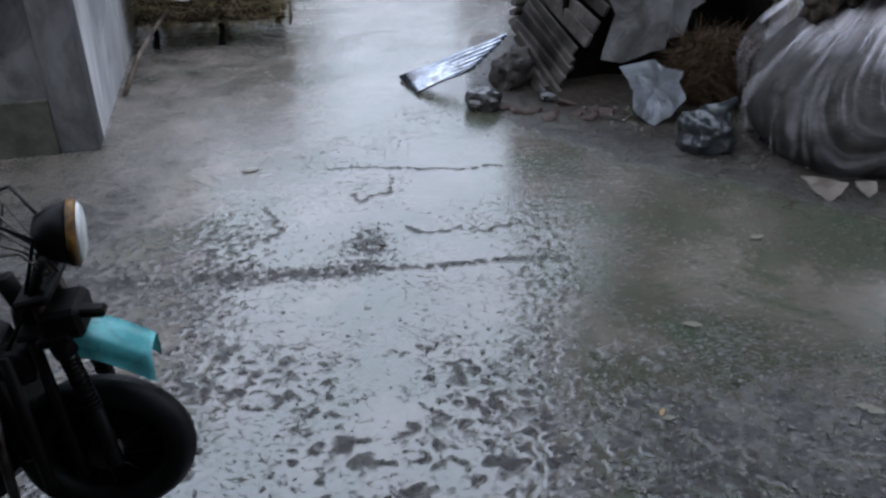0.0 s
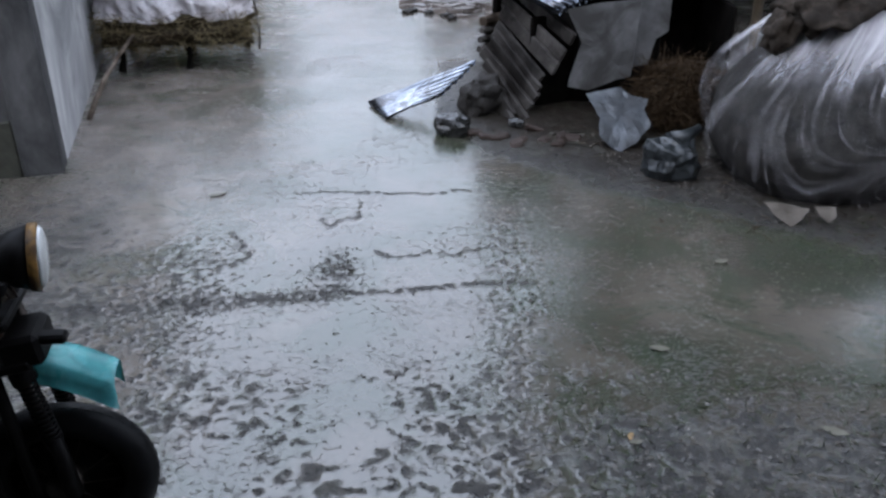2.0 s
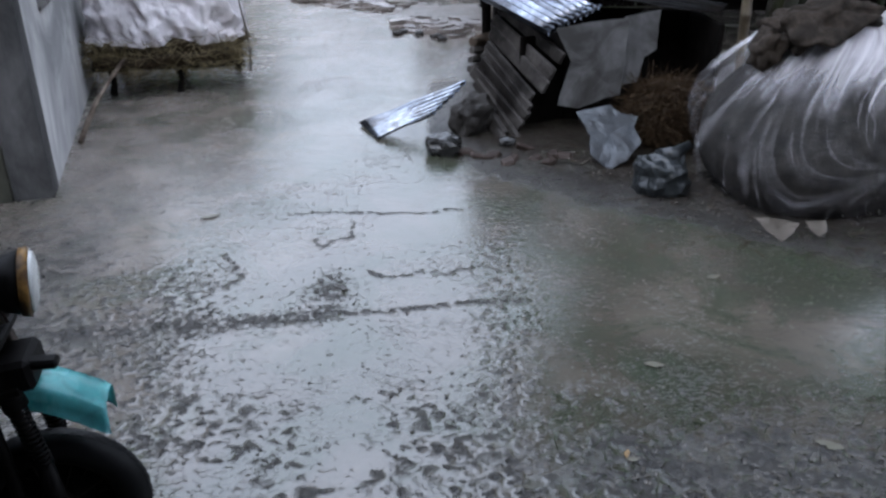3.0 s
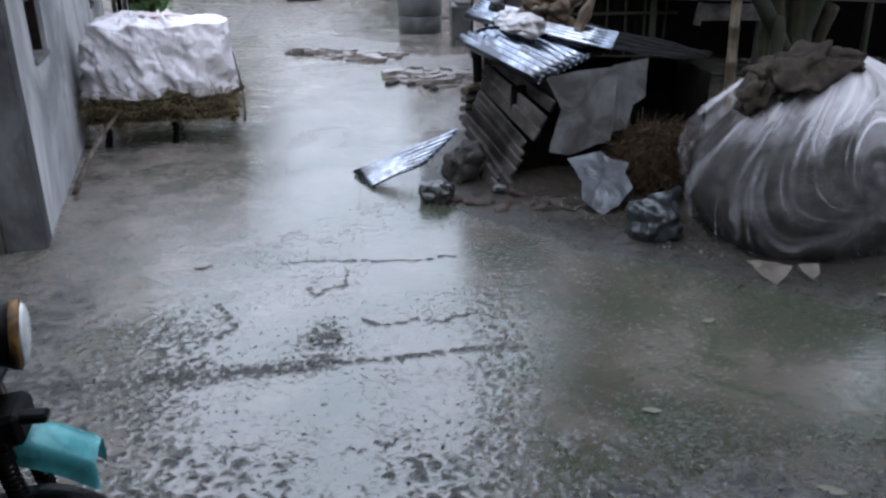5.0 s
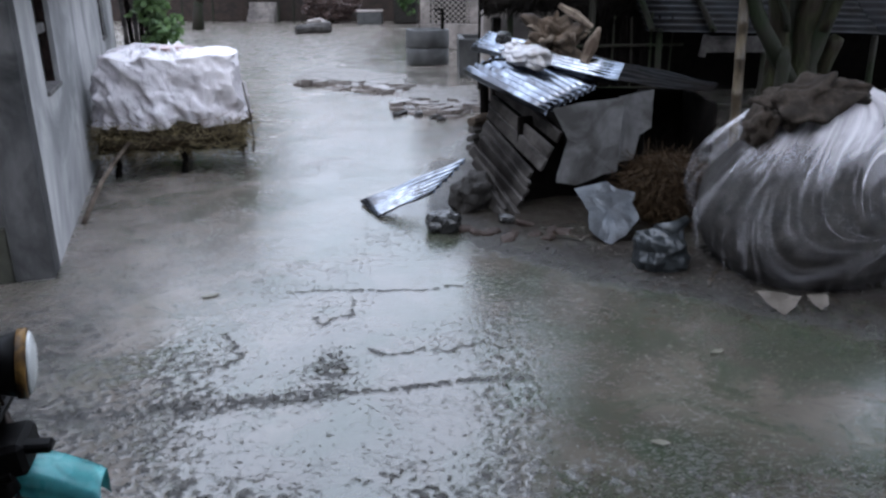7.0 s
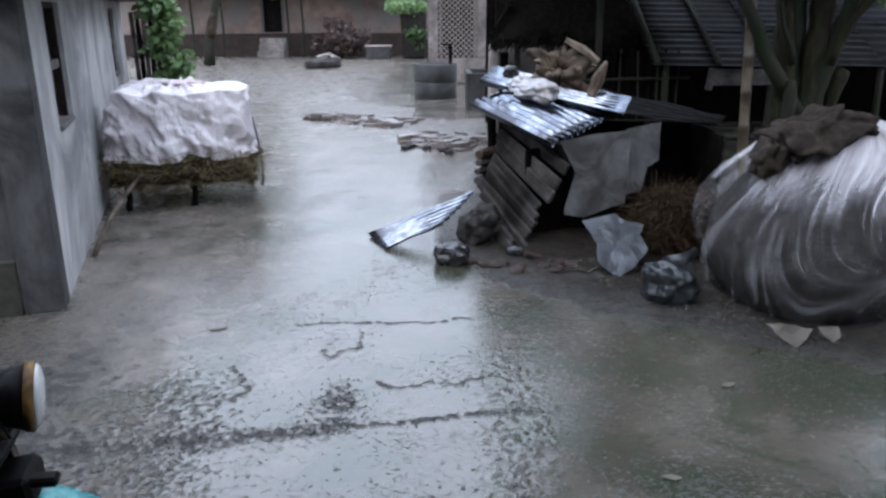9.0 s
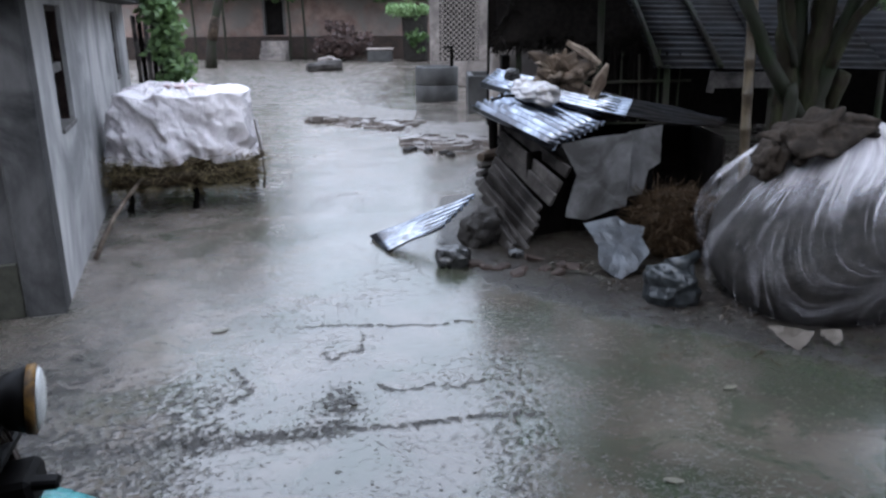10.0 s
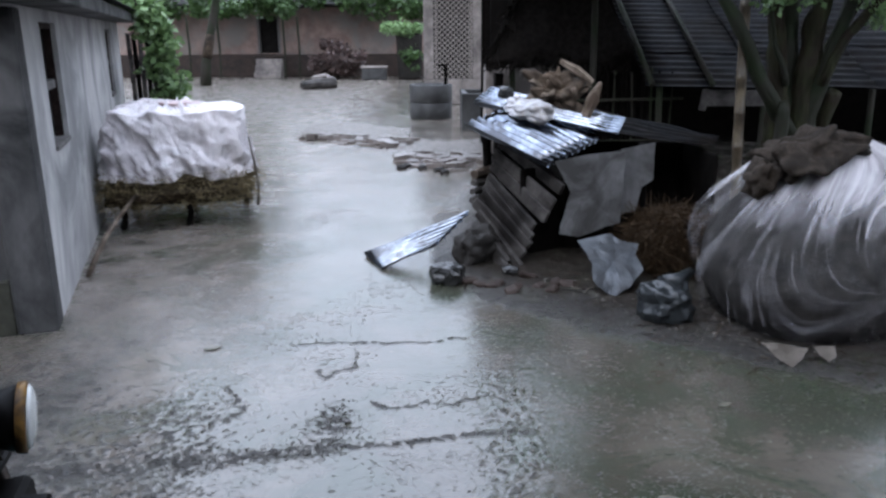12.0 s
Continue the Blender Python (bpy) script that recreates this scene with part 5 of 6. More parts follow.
    quick_part("crown", crown(cl, 44000, 0.26, 6), M_LEAF, t, "dense dark green leaves, partly added overhead to cast shade")
    cl = clump_cloud(4.5, 8.9, 2.75, 0.9, 0.4, 0.25, 16, 0.25, 5) + [(5.05, 9.1, 2.35, 0.3), (5.2, 9.2, 2.5, 0.35), (4.95, 8.8, 2.3, 0.2), (4.1, 8.8, 2.5, 0.18), (3.75, 8.9, 2.45, 0.2)]
    quick_part("low_foliage", crown(cl, 1500, 0.085, 8, 0.9), M_LEAFVINE, t, "yellowish green hanging sprays")


build_tree()


# ---- barn ----
def build_barn():
    t = thing("cattle_barn", (4.0, 13.0, 0), "dark open barn with tin roof and ragged thatch end", "barn")
    sl = Vector((0.0, 3.6, 1.75))
    a = Vector((3.03, 11.0, 1.36))
    for k in range(2):
        x0 = 3.03 + 1.62 * k
        for j in range(4):
            p = Vector((x0 - 0.03, 11.0, 1.36 + 0.012 * (j % 2) - 0.01 * k)) + sl * (j / 4)
            q = p + sl * 0.262 + Vector((0, 0, 0.014))
            part("roof_sheet", sheet([p, p + Vector((1.66, 0, -0.03)), q + Vector((1.66, 0, -0.03)), q], 48, 3, 0.0, 0.004, 6, 0.014, 0.012, 3 + j + 5 * k), M_OLDTIN, t,
                 "dark corrugated tin roof sheet" if j == 0 and k == 0 else "", True)
    for j in range(3):
        p = Vector((6.2, 11.1, 1.30)) + sl * (j / 3)
        q = p + sl * 0.35
        part("roof_sheet", sheet([p, p + Vector((2.4, 0, -0.03)), q + Vector((2.4, 0, -0.03)), q], 40, 3, 0.0, 0.004, 6, 0.014, 0.012, 40 + j), M_OLDTIN, t, "", True)
    # poles laid over the sheets
    for x, dx in ((3.90, 0.0), (3.05, 0.02)):
        bm = bmesh.new()
        tube(bm, [Vector((x, 10.95, 1.40)), Vector((x + dx, 12.6, 2.23)), Vector((x + dx, 14.4, 3.1))], [0.045, 0.042, 0.04], 8, 0.08, 1)
        part("roof_pole", bm, M_BARK, t, "grey pole laid over the roof", True)
    part("fascia_board", box(bmesh.new(), (0.95, 0.03, 0.22), pose(4.25, 10.98, 1.20), 0.006), M_PLANK, t, "grey board hanging below the eaves")
    part("fascia_board", box(bmesh.new(), (0.10, 0.03, 0.30), pose(3.80, 10.96, 1.18, 0, 8, 0), 0.006), M_PLANK, t)
    # thatch end: roof above, black screen below its verge painting the dark interior
    # front edge runs out unseen over the yard to shade the barn
    bm = sheet([(0.72, 10.3, 2.80), (3.1, 10.3, 2.80), (3.2, 15.4, 4.6), (0.95, 15.4, 4.6)], 20, 30, 0.0, 0.18, 0, 0, 0.10, 51, 0.02)
    part("thatch", bm, M_THATCH, t, "near-black old thatch", True)
    bm = sheet([(0.86, 12.05, 1.66), (3.25, 12.05, 1.62), (2.20, 12.1, 3.15), (1.42, 12.1, 3.15)], 16, 40, 0.0, 0.08, 0, 0, 0.06, 52, 0.015)
    part("interior_shade_screen", bm, M_THATCH, t, "near-black screen painted as the barn's shaded interior", True)
    def one(q):
        k = q.random()
        p = Vector((0.88 + 0.52 * k + q.uniform(-0.05, 0.10), 12.02, 1.64 + 1.4 * k))
        if q.random() < 0.5:
            p = Vector((q.uniform(0.85, 3.0), 12.0, 1.72 + q.uniform(-0.06, 0.08)))
        return strand(q, p, Vector((q.gauss(-0.6, 0.5), q.gauss(-0.1, 0.2), q.gauss(-0.9, 0.4))), q.uniform(0.08, 0.26), 0.016)
    quick_part("thatch_fringe", shards(one, 1400, 12), M_THATCH, t, "ragged straw edge")
    # walls; the near-black ones carry the interior's shade in their colour
    part("back_wall", box(bmesh.new(), (9.0, 0.15, 3.2), pose(5.4, 15.3, 1.6)), M_DARK, t, "near-black wall painting the shade inside the barn")
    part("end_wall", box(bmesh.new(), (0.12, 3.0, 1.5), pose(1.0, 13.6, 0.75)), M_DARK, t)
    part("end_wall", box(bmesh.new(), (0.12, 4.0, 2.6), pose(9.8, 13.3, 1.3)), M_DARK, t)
    part("inner_shade_wall", box(bmesh.new(), (2.1, 0.06, 2.1), pose(2.05, 14.2, 2.1, -12, 0, 0)), M_DARK, t)
    part("low_wall", box(bmesh.new(), (1.2, 0.22, 1.62), pose(1.40, 12.6, 0.80), 0.02, 0.02, 3), M_BRICKPALE, t, "stained grey low wall")
    r = rng(8)
    for k in range(26):
        x = 2.0 + 0.058 * k
        bm = bmesh.new()
        h = 1.55 + r.uniform(-0.12, 0.12)
        tube(bm, [(x, 11.3, 0), (x + r.uniform(-0.03, 0.03), 11.3, h * 0.5), (x + r.uniform(-0.04, 0.04), 11.32, h)], r.uniform(0.014, 0.024), 5, 0.1, k)
        part("wattle_stick", bm, M_DARK if k % 5 else M_BARK, t)
    for z in (0.55, 1.15):
        bm = bmesh.new()
        tube(bm, [(1.9, 11.26, z), (3.6, 11.26, z + 0.03)], 0.022, 6)
        part("wattle_rail", bm, M_BARK, t)
    for x, y, h in ((2.26, 11.3, 2.6), (3.2, 11.1, 1.4), (4.7, 11.1, 1.36), (6.25, 11.1, 1.3), (1.2, 12.2, 1.7)):
        bm = bmesh.new()
        tube(bm, [(x, y, 0), (x + 0.02, y, h * 0.5), (x, y, h)], 0.045, 8, 0.08, int(x * 10))
        part("post", bm, M_BARK, t)
    bm = bmesh.new()
    tube(bm, [(2.9, 9.6, 0.62), (3.6, 9.05, 0.66), (4.3, 9.0, 0.70)], 0.022, 7, 0.1, 2)
    lone("tether_rail", bm, M_BARK, "thin dark horizontal pole tied to the bamboo", "rail", base=(3.6, 9.05, 0.62))


build_barn()


# ---- well, tank and lattice pier ----
def ring_mesh(cx, cy, r, z0, z1, th, seg=28):
    bm = bmesh.new()
    prof = [(r - 0.01, z0), (r, z0 + 0.02), (r, z1 - 0.03), (r - 0.02, z1), (r - th, z1), (r - th, z0)]
    loops = [[bm.verts.new((cx + math.cos(2 * math.pi * k / seg) * q, cy + math.sin(2 * math.pi * k / seg) * q, z)) for k in range(seg)] for q, z in prof]
    for a, b in zip(loops, loops[1:] + loops[:1]):
        for k in range(seg):
            bm.faces.new((a[k], a[(k + 1) % seg], b[(k + 1) % seg], b[k]))
    return bm


def build_well():
    t = thing("well", (-0.10, 19.95, 0), "round concrete ring well with dark damp sides", "well")
    part("ring", ring_mesh(-0.10, 19.95, 0.54, 0.0, 0.42, 0.09), M_CONCRETE, t, "", True)
    part("ring", ring_mesh(-0.10, 19.95, 0.545, 0.425, 0.86, 0.09), M_CONCRETE, t, "", True)
    part("water", ring_mesh(-0.10, 19.95, 0.44, 0.3, 0.5, 0.43), M_STONE, t)
    bm = bmesh.new()
    tube(bm, [(0.28, 20.0, 0), (0.28, 20.0, 0.9), (0.27, 20.0, 1.35)], [0.05, 0.045, 0.05], 8)
    tube(bm, [(0.27, 20.0, 1.30), (0.05, 19.8, 1.34)], 0.02, 6)
    lone("hand_pump", bm, M_DARK, "small dark iron hand pump beside the well", "pump")
    w = thing("wash_tank", (1.3, 18.0, 0), "rough grey concrete wash tank with a low rim", "tank")
    for name, size, p in (("front_side", (1.5, 0.12, 0.82), (1.35, 17.2, 0.41)), ("back_side", (1.5, 0.12, 0.82), (1.35, 18.6, 0.41)), ("end_side", (0.12, 1.27, 0.82), (0.66, 17.9, 0.41)), ("end_side", (0.12, 1.27, 0.82), (2.04, 17.9, 0.41))):
        part(name, box(bmesh.new(), size, pose(*p), 0.015, 0.01, 2), M_CONCRETE, w)
    part("water", box(bmesh.new(), (1.24, 1.26, 0.5), pose(1.35, 17.9, 0.28)), M_STONE, w)


build_well()


def build_lattice():
    """Brick pier with a lattice of open holes, part of a wash house."""
    t = thing("lattice_house", (0.75, 24.0, 0), "pale brick outhouse with a pierced brick lattice panel", "outhouse")
    x0, x1, y = -0.33, 1.42, 24.0
    part("plinth", box(bmesh.new(), (x1 - x0, 0.5, 0.75), pose((x0 + x1) / 2, y + 0.2, 0.375), 0.02), M_BRICKPALE, t)
    part("pier", box(bmesh.new(), (0.30, 0.34, 2.9), pose(x0 + 0.15, y + 0.17, 0.752 + 1.45), 0.012), M_BRICKPALE, t)
    part("pier", box(bmesh.new(), (0.26, 0.34, 2.9), pose(x1 - 0.13, y + 0.17, 0.752 + 1.45), 0.012), M_BRICKPALE, t)
    part("side_wall", box(bmesh.new(), (0.2, 3.0, 3.65), pose(x1 - 0.13, y + 1.86, 1.825)), M_BRICKPALE, t)
    part("side_wall", box(bmesh.new(), (0.2, 3.0, 3.65), pose(x0 + 0.15, y + 1.86, 1.825)), M_BRICKPALE, t)
    # panel close behind the lattice that paints its holes dark
    part("lattice_shade_panel", box(bmesh.new(), (1.2, 0.1, 2.9), pose(0.55, y + 0.42, 2.2)), M_HOLE, t)
    part("wing_wall", box(bmesh.new(), (1.5, 0.2, 3.2), pose(2.18, y + 0.5, 1.6)), M_PLASTER, t, "plastered wing wall")
    part("roof", box(bmesh.new(), (3.6, 4.2, 0.14), pose(1.2, y + 1.7, 3.74), 0.02), M_PLASTER_DARK, t)
    xs0, xs1 = x0 + 0.30, x1 - 0.26
    n = 7
    bw = (xs1 - xs0) / n
    me = bpy.data.meshes.new("brick")
    bm = box(bmesh.new(), (bw * 0.58, 0.16, 0.070), Matrix(), 0.005)
    bm.to_mesh(me)
    bm.free()
    me.materials.append(M_BRICKPALE)
    z, j = 0.80, 0
    while z < 3.55:
        for i in range(n + (j % 2)):
            x = xs0 + bw * (i + (0.5 if j % 2 == 0 else 0.0))
            x = min(max(x, xs0 + bw * 0.29), xs1 - bw * 0.29)
            b = new("brick", me)
            b.parent = t
            b.location = Vector((x, y + 0.16, z)) - t.location
        z += 0.078
        j += 1


build_lattice()


# ---- broken mud crust in the middle of the yard ----
def build_crust():
    """Slabs of dried mud broken off along the front of the raised shelf."""
    r = rng(21)
    t = thing("mud_crust", (-0.6, 14.0, 0), "raised shelf of cracked mud broken at its wet edge", "mud crust")
    made, tries = 0, 0
    while made < 130 and tries < 9000:
        tries += 1
        x = r.uniform(-2.75, 0.95)
        y = r.uniform(11.7, 18.0)
        inn = shelf_inset(x, y)
        if inn < -0.16 or inn > (0.75 if x > -0.7 else 0.35) + (0.5 if r.random() < 0.15 else 0.0):
            continue
        made += 1
        size = r.uniform(0.07, 0.19)
        sides = r.randint(6, 10)
        a0 = r.uniform(0, 6.28)
        lean = Vector((r.gauss(0, 0.07), r.gauss(-0.02, 0.08)))
        z = mud_height(x, y)
        thick = r.uniform(0.02, 0.045)
        bm = bmesh.new()
        lo, hi = [], []
        for k in range(sides):
            a = a0 + 2 * math.pi * (k + r.uniform(-0.3, 0.3)) / sides
            q = size * r.uniform(0.6, 1.3)
            px, py = math.cos(a) * q * 1.35, math.sin(a) * q
            top = z + thick + lean.x * px + lean.y * py + r.uniform(-0.006, 0.006)
            hi.append(bm.verts.new((x + px * 0.94, y + py * 0.94, max(top, z + 0.01))))
            lo.append(bm.verts.new((x + px, y + py, z - 0.03)))
        mid = bm.verts.new((x, y, z + thick + r.uniform(-0.008, 0.01)))
        for k in range(sides):
            q = (k + 1) % sides
            bm.faces.new((hi[k], hi[q], mid))
            bm.faces.new((lo[k], lo[q], hi[q], hi[k]))
        bm.faces.new(lo[::-1])
        part("mud_plate", bm, M_CRUST, t)
    for k in range(6):
        x, y = -0.60 + 0.16 * k + r.uniform(-0.14, 0.14), 12.35 - 0.05 * k + r.uniform(-0.3, 0.25)
        lone("mud_lump", rock((r.uniform(0.12, 0.2), 0.13, 0.08), pose(x, y, 0.02, 0, 0, r.uniform(0, 90)), k + 0.5, 0.25, 2), M_BLOCK, "dark wet lump broken off the mud shelf", "mud lump", "lumps by the mud shelf")


build_crust()


# ---- far end of the yard ----
def build_far_house():
    t = thing("clay_house", (-9.0, 41.0, 0), "far low clay-walled house with a dark open doorway", "house")
    x0, x1, y, ht = -17.0, 1.0, 41.0, 3.5
    dl, dr, z0, z1 = -8.95, -8.0, 1.15, 3.0
    part("wall", box(bmesh.new(), (dl - x0, 0.3, ht), pose((x0 + dl) / 2, y, ht / 2)), M_CLAYWALL, t, "reddish clay wall")
    part("wall", box(bmesh.new(), (x1 - dr, 0.3, ht), pose((x1 + dr) / 2, y, ht / 2)), M_CLAYWALL, t, "reddish clay wall")
    part("wall", box(bmesh.new(), (dr - dl, 0.3, ht - z1), pose((dl + dr) / 2, y, (ht + z1) / 2)), M_CLAYWALL, t)
    part("wall", box(bmesh.new(), (dr - dl, 0.3, z0), pose((dl + dr) / 2, y, z0 / 2)), M_CLAYWALL, t)
    part("plinth", box(bmesh.new(), (x1 - x0, 0.9, 1.1), pose((x0 + x1) / 2, y - 0.65, 0.55), 0.03), M_BRICKRED, t, "dark red-brown raised plinth")
    for k in range(3):
        part("step", box(bmesh.new(), (1.3, 0.34, 0.30 * (3 - k)), pose((dl + dr) / 2 + 0.2, y - 1.28 - 0.34 * k, 0.15 * (3 - k)), 0.02), M_BRICKPALE, t, "pale worn step")
    d = part("door_frame", box(bmesh.new(), (0.12, 0.34, z1 - z0), pose(dl - 0.05, y - 0.02, (z0 + z1) / 2), 0.01), M_FRAME, t)
    part("jamb", box(bmesh.new(), (0.12, 0.34, z1 - z0), pose(dr + 0.05, y - 0.02, (z0 + z1) / 2), 0.01), M_FRAME, t)
    # panel set in the open doorway, coloured as the shade inside
    part("doorway_shade_panel", box(bmesh.new(), (dr - dl, 0.05, z1 - z0), pose((dl + dr) / 2, y + 0.1, (z0 + z1) / 2)), M_HOLE, t, "near-black panel painted as the doorway's shade")
    part("roof", sheet([(x0 - 0.5, y - 1.1, 3.35), (x1 + 0.5, y - 1.1, 3.35), (x1 + 0.5, y + 3.2, 5.2), (x0 - 0.5, y + 3.2, 5.2)], 20, 30, 0.0, 0.12, 0, 0, 0.08, 60), M_STACK, t, "dark thatched roof", True)
    part("back_wall", box(bmesh.new(), (x1 - x0, 0.3, ht), pose((x0 + x1) / 2, y + 5.0, ht / 2)), M_CLAYWALL, t)
    for x in (-11.9, -10.45, -7.3, -6.6):
        bm = bmesh.new()
        tube(bm, [(x, 38.5, 0), (x + 0.05, 38.5, 1.4), (x, 38.5, 2.9)], 0.06, 6, 0.1, int(-x))
        lone("yard_post", bm, M_BARK, "thin grey post standing before the clay house", "post", "posts before the clay house")


build_far_house()


def build_far_things():
    b = thing("brown_bush", (-4.7, 38.0, 0), "dark reddish-brown leafless bush at the yard's end", "bush")
    bm = bmesh.new()
    tube(bm, [(-4.7, 38, 0), (-4.7, 38, 0.5), (-4.6, 38, 1.1)], [0.1, 0.08, 0.05], 6)
    part("stem", bm, M_BARK, b)
    quick_part("brush", crown(clump_cloud(-4.75, 38.0, 0.95, 1.35, 0.8, 0.75, 40, 0.4, 2), 3800, 0.20, 4, -0.3), M_LEAFBROWN, b)
    t = thing("stone_trough", (-2.85, 37.2, 0), "small pale stone trough with a light rim", "trough")
    part("body", box(bmesh.new(), (1.15, 0.7, 0.55), pose(-2.85, 37.2, 0.275), 0.03), M_CONCRETE, t)
    part("rim", box(bmesh.new(), (1.25, 0.8, 0.08), pose(-2.85, 37.2, 0.594), 0.02), M_BRICKPALE, t, "pale rim slab")
    d = thing("hedge_block", (-1.2, 37.5, 0), "dark clipped hedge clump topped with pale green creeper", "hedge")
    part("hedge_core", box(bmesh.new(), (1.15, 0.8, 2.1), pose(-1.2, 37.5, 1.05), 0.1, 0.05, 2), M_STACK, d)
    quick_part("dark_leaves", crown(clump_cloud(-1.2, 37.3, 1.05, 0.55, 0.4, 0.95, 30, 0.22, 8), 1800, 0.14, 5), M_LEAF, d)
    quick_part("creeper", crown(clump_cloud(-1.55, 37.3, 2.35, 1.0, 0.6, 0.22, 26, 0.28, 9), 2200, 0.16, 6), M_LEAFPALE, d, "pale green creeper leaves")
    f = thing("fallen_log", (-4.4, 31.0, 0), "pale fallen log and rubble lying in the yard", "log")
    bm = bmesh.new()
    tube(bm, [(-5.2, 30.6, 0.14), (-4.6, 30.9, 0.2), (-3.95, 31.2, 0.22)], [0.16, 0.19, 0.22], 9, 0.15, 3)
    part("trunk", bm, M_PLANK, f)
    part("rubble", rock((0.8, 0.5, 0.45), pose(-4.45, 31.3, 0.3), 3.9, 0.2, 3), M_BRICKPALE, f, "pale rubble")
    t = thing("far_tree", (-9.7, 33.3, 0), "slim tree with a pale ringed trunk", "tree")
    bm = bmesh.new()
    tube(bm, [(-9.7, 33.3, 0), (-9.62, 33.3, 0.9), (-9.3, 33.3, 2.2), (-9.0, 33.3, 3.4), (-8.9, 33.2, 5.0)], [0.27, 0.2, 0.17, 0.15, 0.1], 10, 0.08, 4)
    part("trunk", bm, M_BARK, t, "", True)
    bm = bmesh.new()
    tube(bm, [(-9.56, 33.28, 1.15), (-9.42, 33.28, 1.75), (-9.33, 33.28, 2.1)], [0.212, 0.202, 0.19], 10, 0.04, 2)
    part("bark_patch", bm, M_LOG, t, "pale yellowish stripped bark", True)
    quick_part("crown", crown(clump_cloud(-9.2, 33.5, 6.2, 3.2, 2.6, 2.2, 60, 0.8, 12), 9000, 0.26, 14), M_LEAF, t)
    # trees behind the houses
    r = rng(77)
    for k in range(15):
        x = -30 + 3.6 * k + r.uniform(-1, 1)
        y = 49 + r.uniform(-2, 6)
        hgt = r.uniform(5.5, 8.0) + (2.5 if x < -16 or x > 6 else 0.0)
        t = thing("grove_tree", (x, y, 0), "leafy green tree behind the far house", "tree", "grove behind the yard")
        bm = bmesh.new()
        tube(bm, [(x, y, 0), (x + 0.1, y, hgt * 0.35), (x, y, hgt * 0.75)], [0.3, 0.22, 0.1], 8, 0.1, k)
        part("trunk", bm, M_BARK, t)
        cl = clump_cloud(x, y, hgt * 0.62, 2.7, 2.2, hgt * 0.36, 40, 0.95, 100 + k)
        quick_part("crown", crown(cl, 4600, 0.42, 200 + k), M_LEAF if k % 2 else M_LEAFPALE, t)
    cl = []
    for k in range(40):
        cl.append((-14 + 0.4 * k + r.uniform(-0.3, 0.3), 39.0 + r.uniform(-0.5, 0.8), 3.5 + r.uniform(-0.3, 0.7), r.uniform(0.4, 0.8)))
    bm = crown(cl, 9000, 0.22, 31)
    ob = quick_part("creeper_over_roof", bm, M_LEAF)
    tagged(ob, "green creepers hanging over the far roof's edge", "creeper", kind="stuff")
    # grove behind the plastered house
    for k, (x, y, hgt) in enumerate(((-11.0, 14.0, 8.5), (-9.5, 22.0, 8.0), (-13.0, 8.0, 9.0), (8.5, 19.0, 9.5), (12.0, 13.0, 9.5), (5.5, 21.0, 9.0))):
        t = thing("shade_tree", (x, y, 0), "tall dark shade tree beyond the buildings", "tree", "shade trees round the yard")
        bm = bmesh.new()
        tube(bm, [(x, y, 0), (x + 0.1, y, hgt * 0.4), (x, y, hgt * 0.8)], [0.35, 0.26, 0.1], 8, 0.1, k)
        part("trunk", bm, M_BARK, t)
        quick_part("crown", crown(clump_cloud(x, y, hgt * 0.66, 3.2, 3.2, hgt * 0.33, 60, 1.0, 300 + k), 8000, 0.42, 400 + k), M_LEAF, t)


build_far_things()


# ---- veranda behind the camera; unseen wall and roofs added to block the sky ----
def build_veranda():
    lone("veranda_floor", box(bmesh.new(), (14.0, 3.0, 0.6), pose(0, -1.0, 0.3), 0.02), M_CONCRETE, "grey concrete veranda floor", "floor", kind="structure")
    lone("unseen_wall_south", box(bmesh.new(), (16.0, 0.25, 5.6), pose(0, -2.4, 3.4)), M_PLASTER_DARK, "unseen dark wall added to block the sky behind", "wall", kind="structure")
    lone("unseen_veranda_roof", box(bmesh.new(), (16.0, 3.9, 0.12), pose(0, -0.6, 3.22)), M_OLDTIN, "unseen dark tin roof added to shade the near yard", "roof", kind="structure")
    lone("unseen_house_roof", box(bmesh.new(), (17.0, 5.0, 0.2), pose(0, -4.0, 6.35)), M_OLDTIN, "unseen dark tin roof added above the blocking wall", "roof", kind="structure")


build_veranda()


# ---- motorcycle ----
def torus(bm, c, R, r, axis_y, seg=48, tube_seg=14, flat=1.0):
    rows = []
    for i in range(seg):
        a = 2 * math.pi * i / seg
        d = Vector((math.cos(a), 0, math.sin(a)))
        row = []
        for k in range(tube_seg):
            b = 2 * math.pi * k / tube_seg
            row.append(bm.verts.new(d * (R + r * math.cos(b)) + Vector((0, r * flat * math.sin(b), 0))))
        rows.append(row)
    for i in range(seg):
        p, q = rows[i], rows[(i + 1) % seg]
        for k in range(tube_seg):
            bm.faces.new((p[k], p[(k + 1) % tube_seg], q[(k + 1) % tube_seg], q[k]))
    bmesh.ops.transform(bm, matrix=c, verts=bm.verts)
    return bm


BIKE = pose(-1.165, 1.92, 0, 0, 0, 13)


def bpt(x, y, z):
    return BIKE @ Vector((x, y, z))


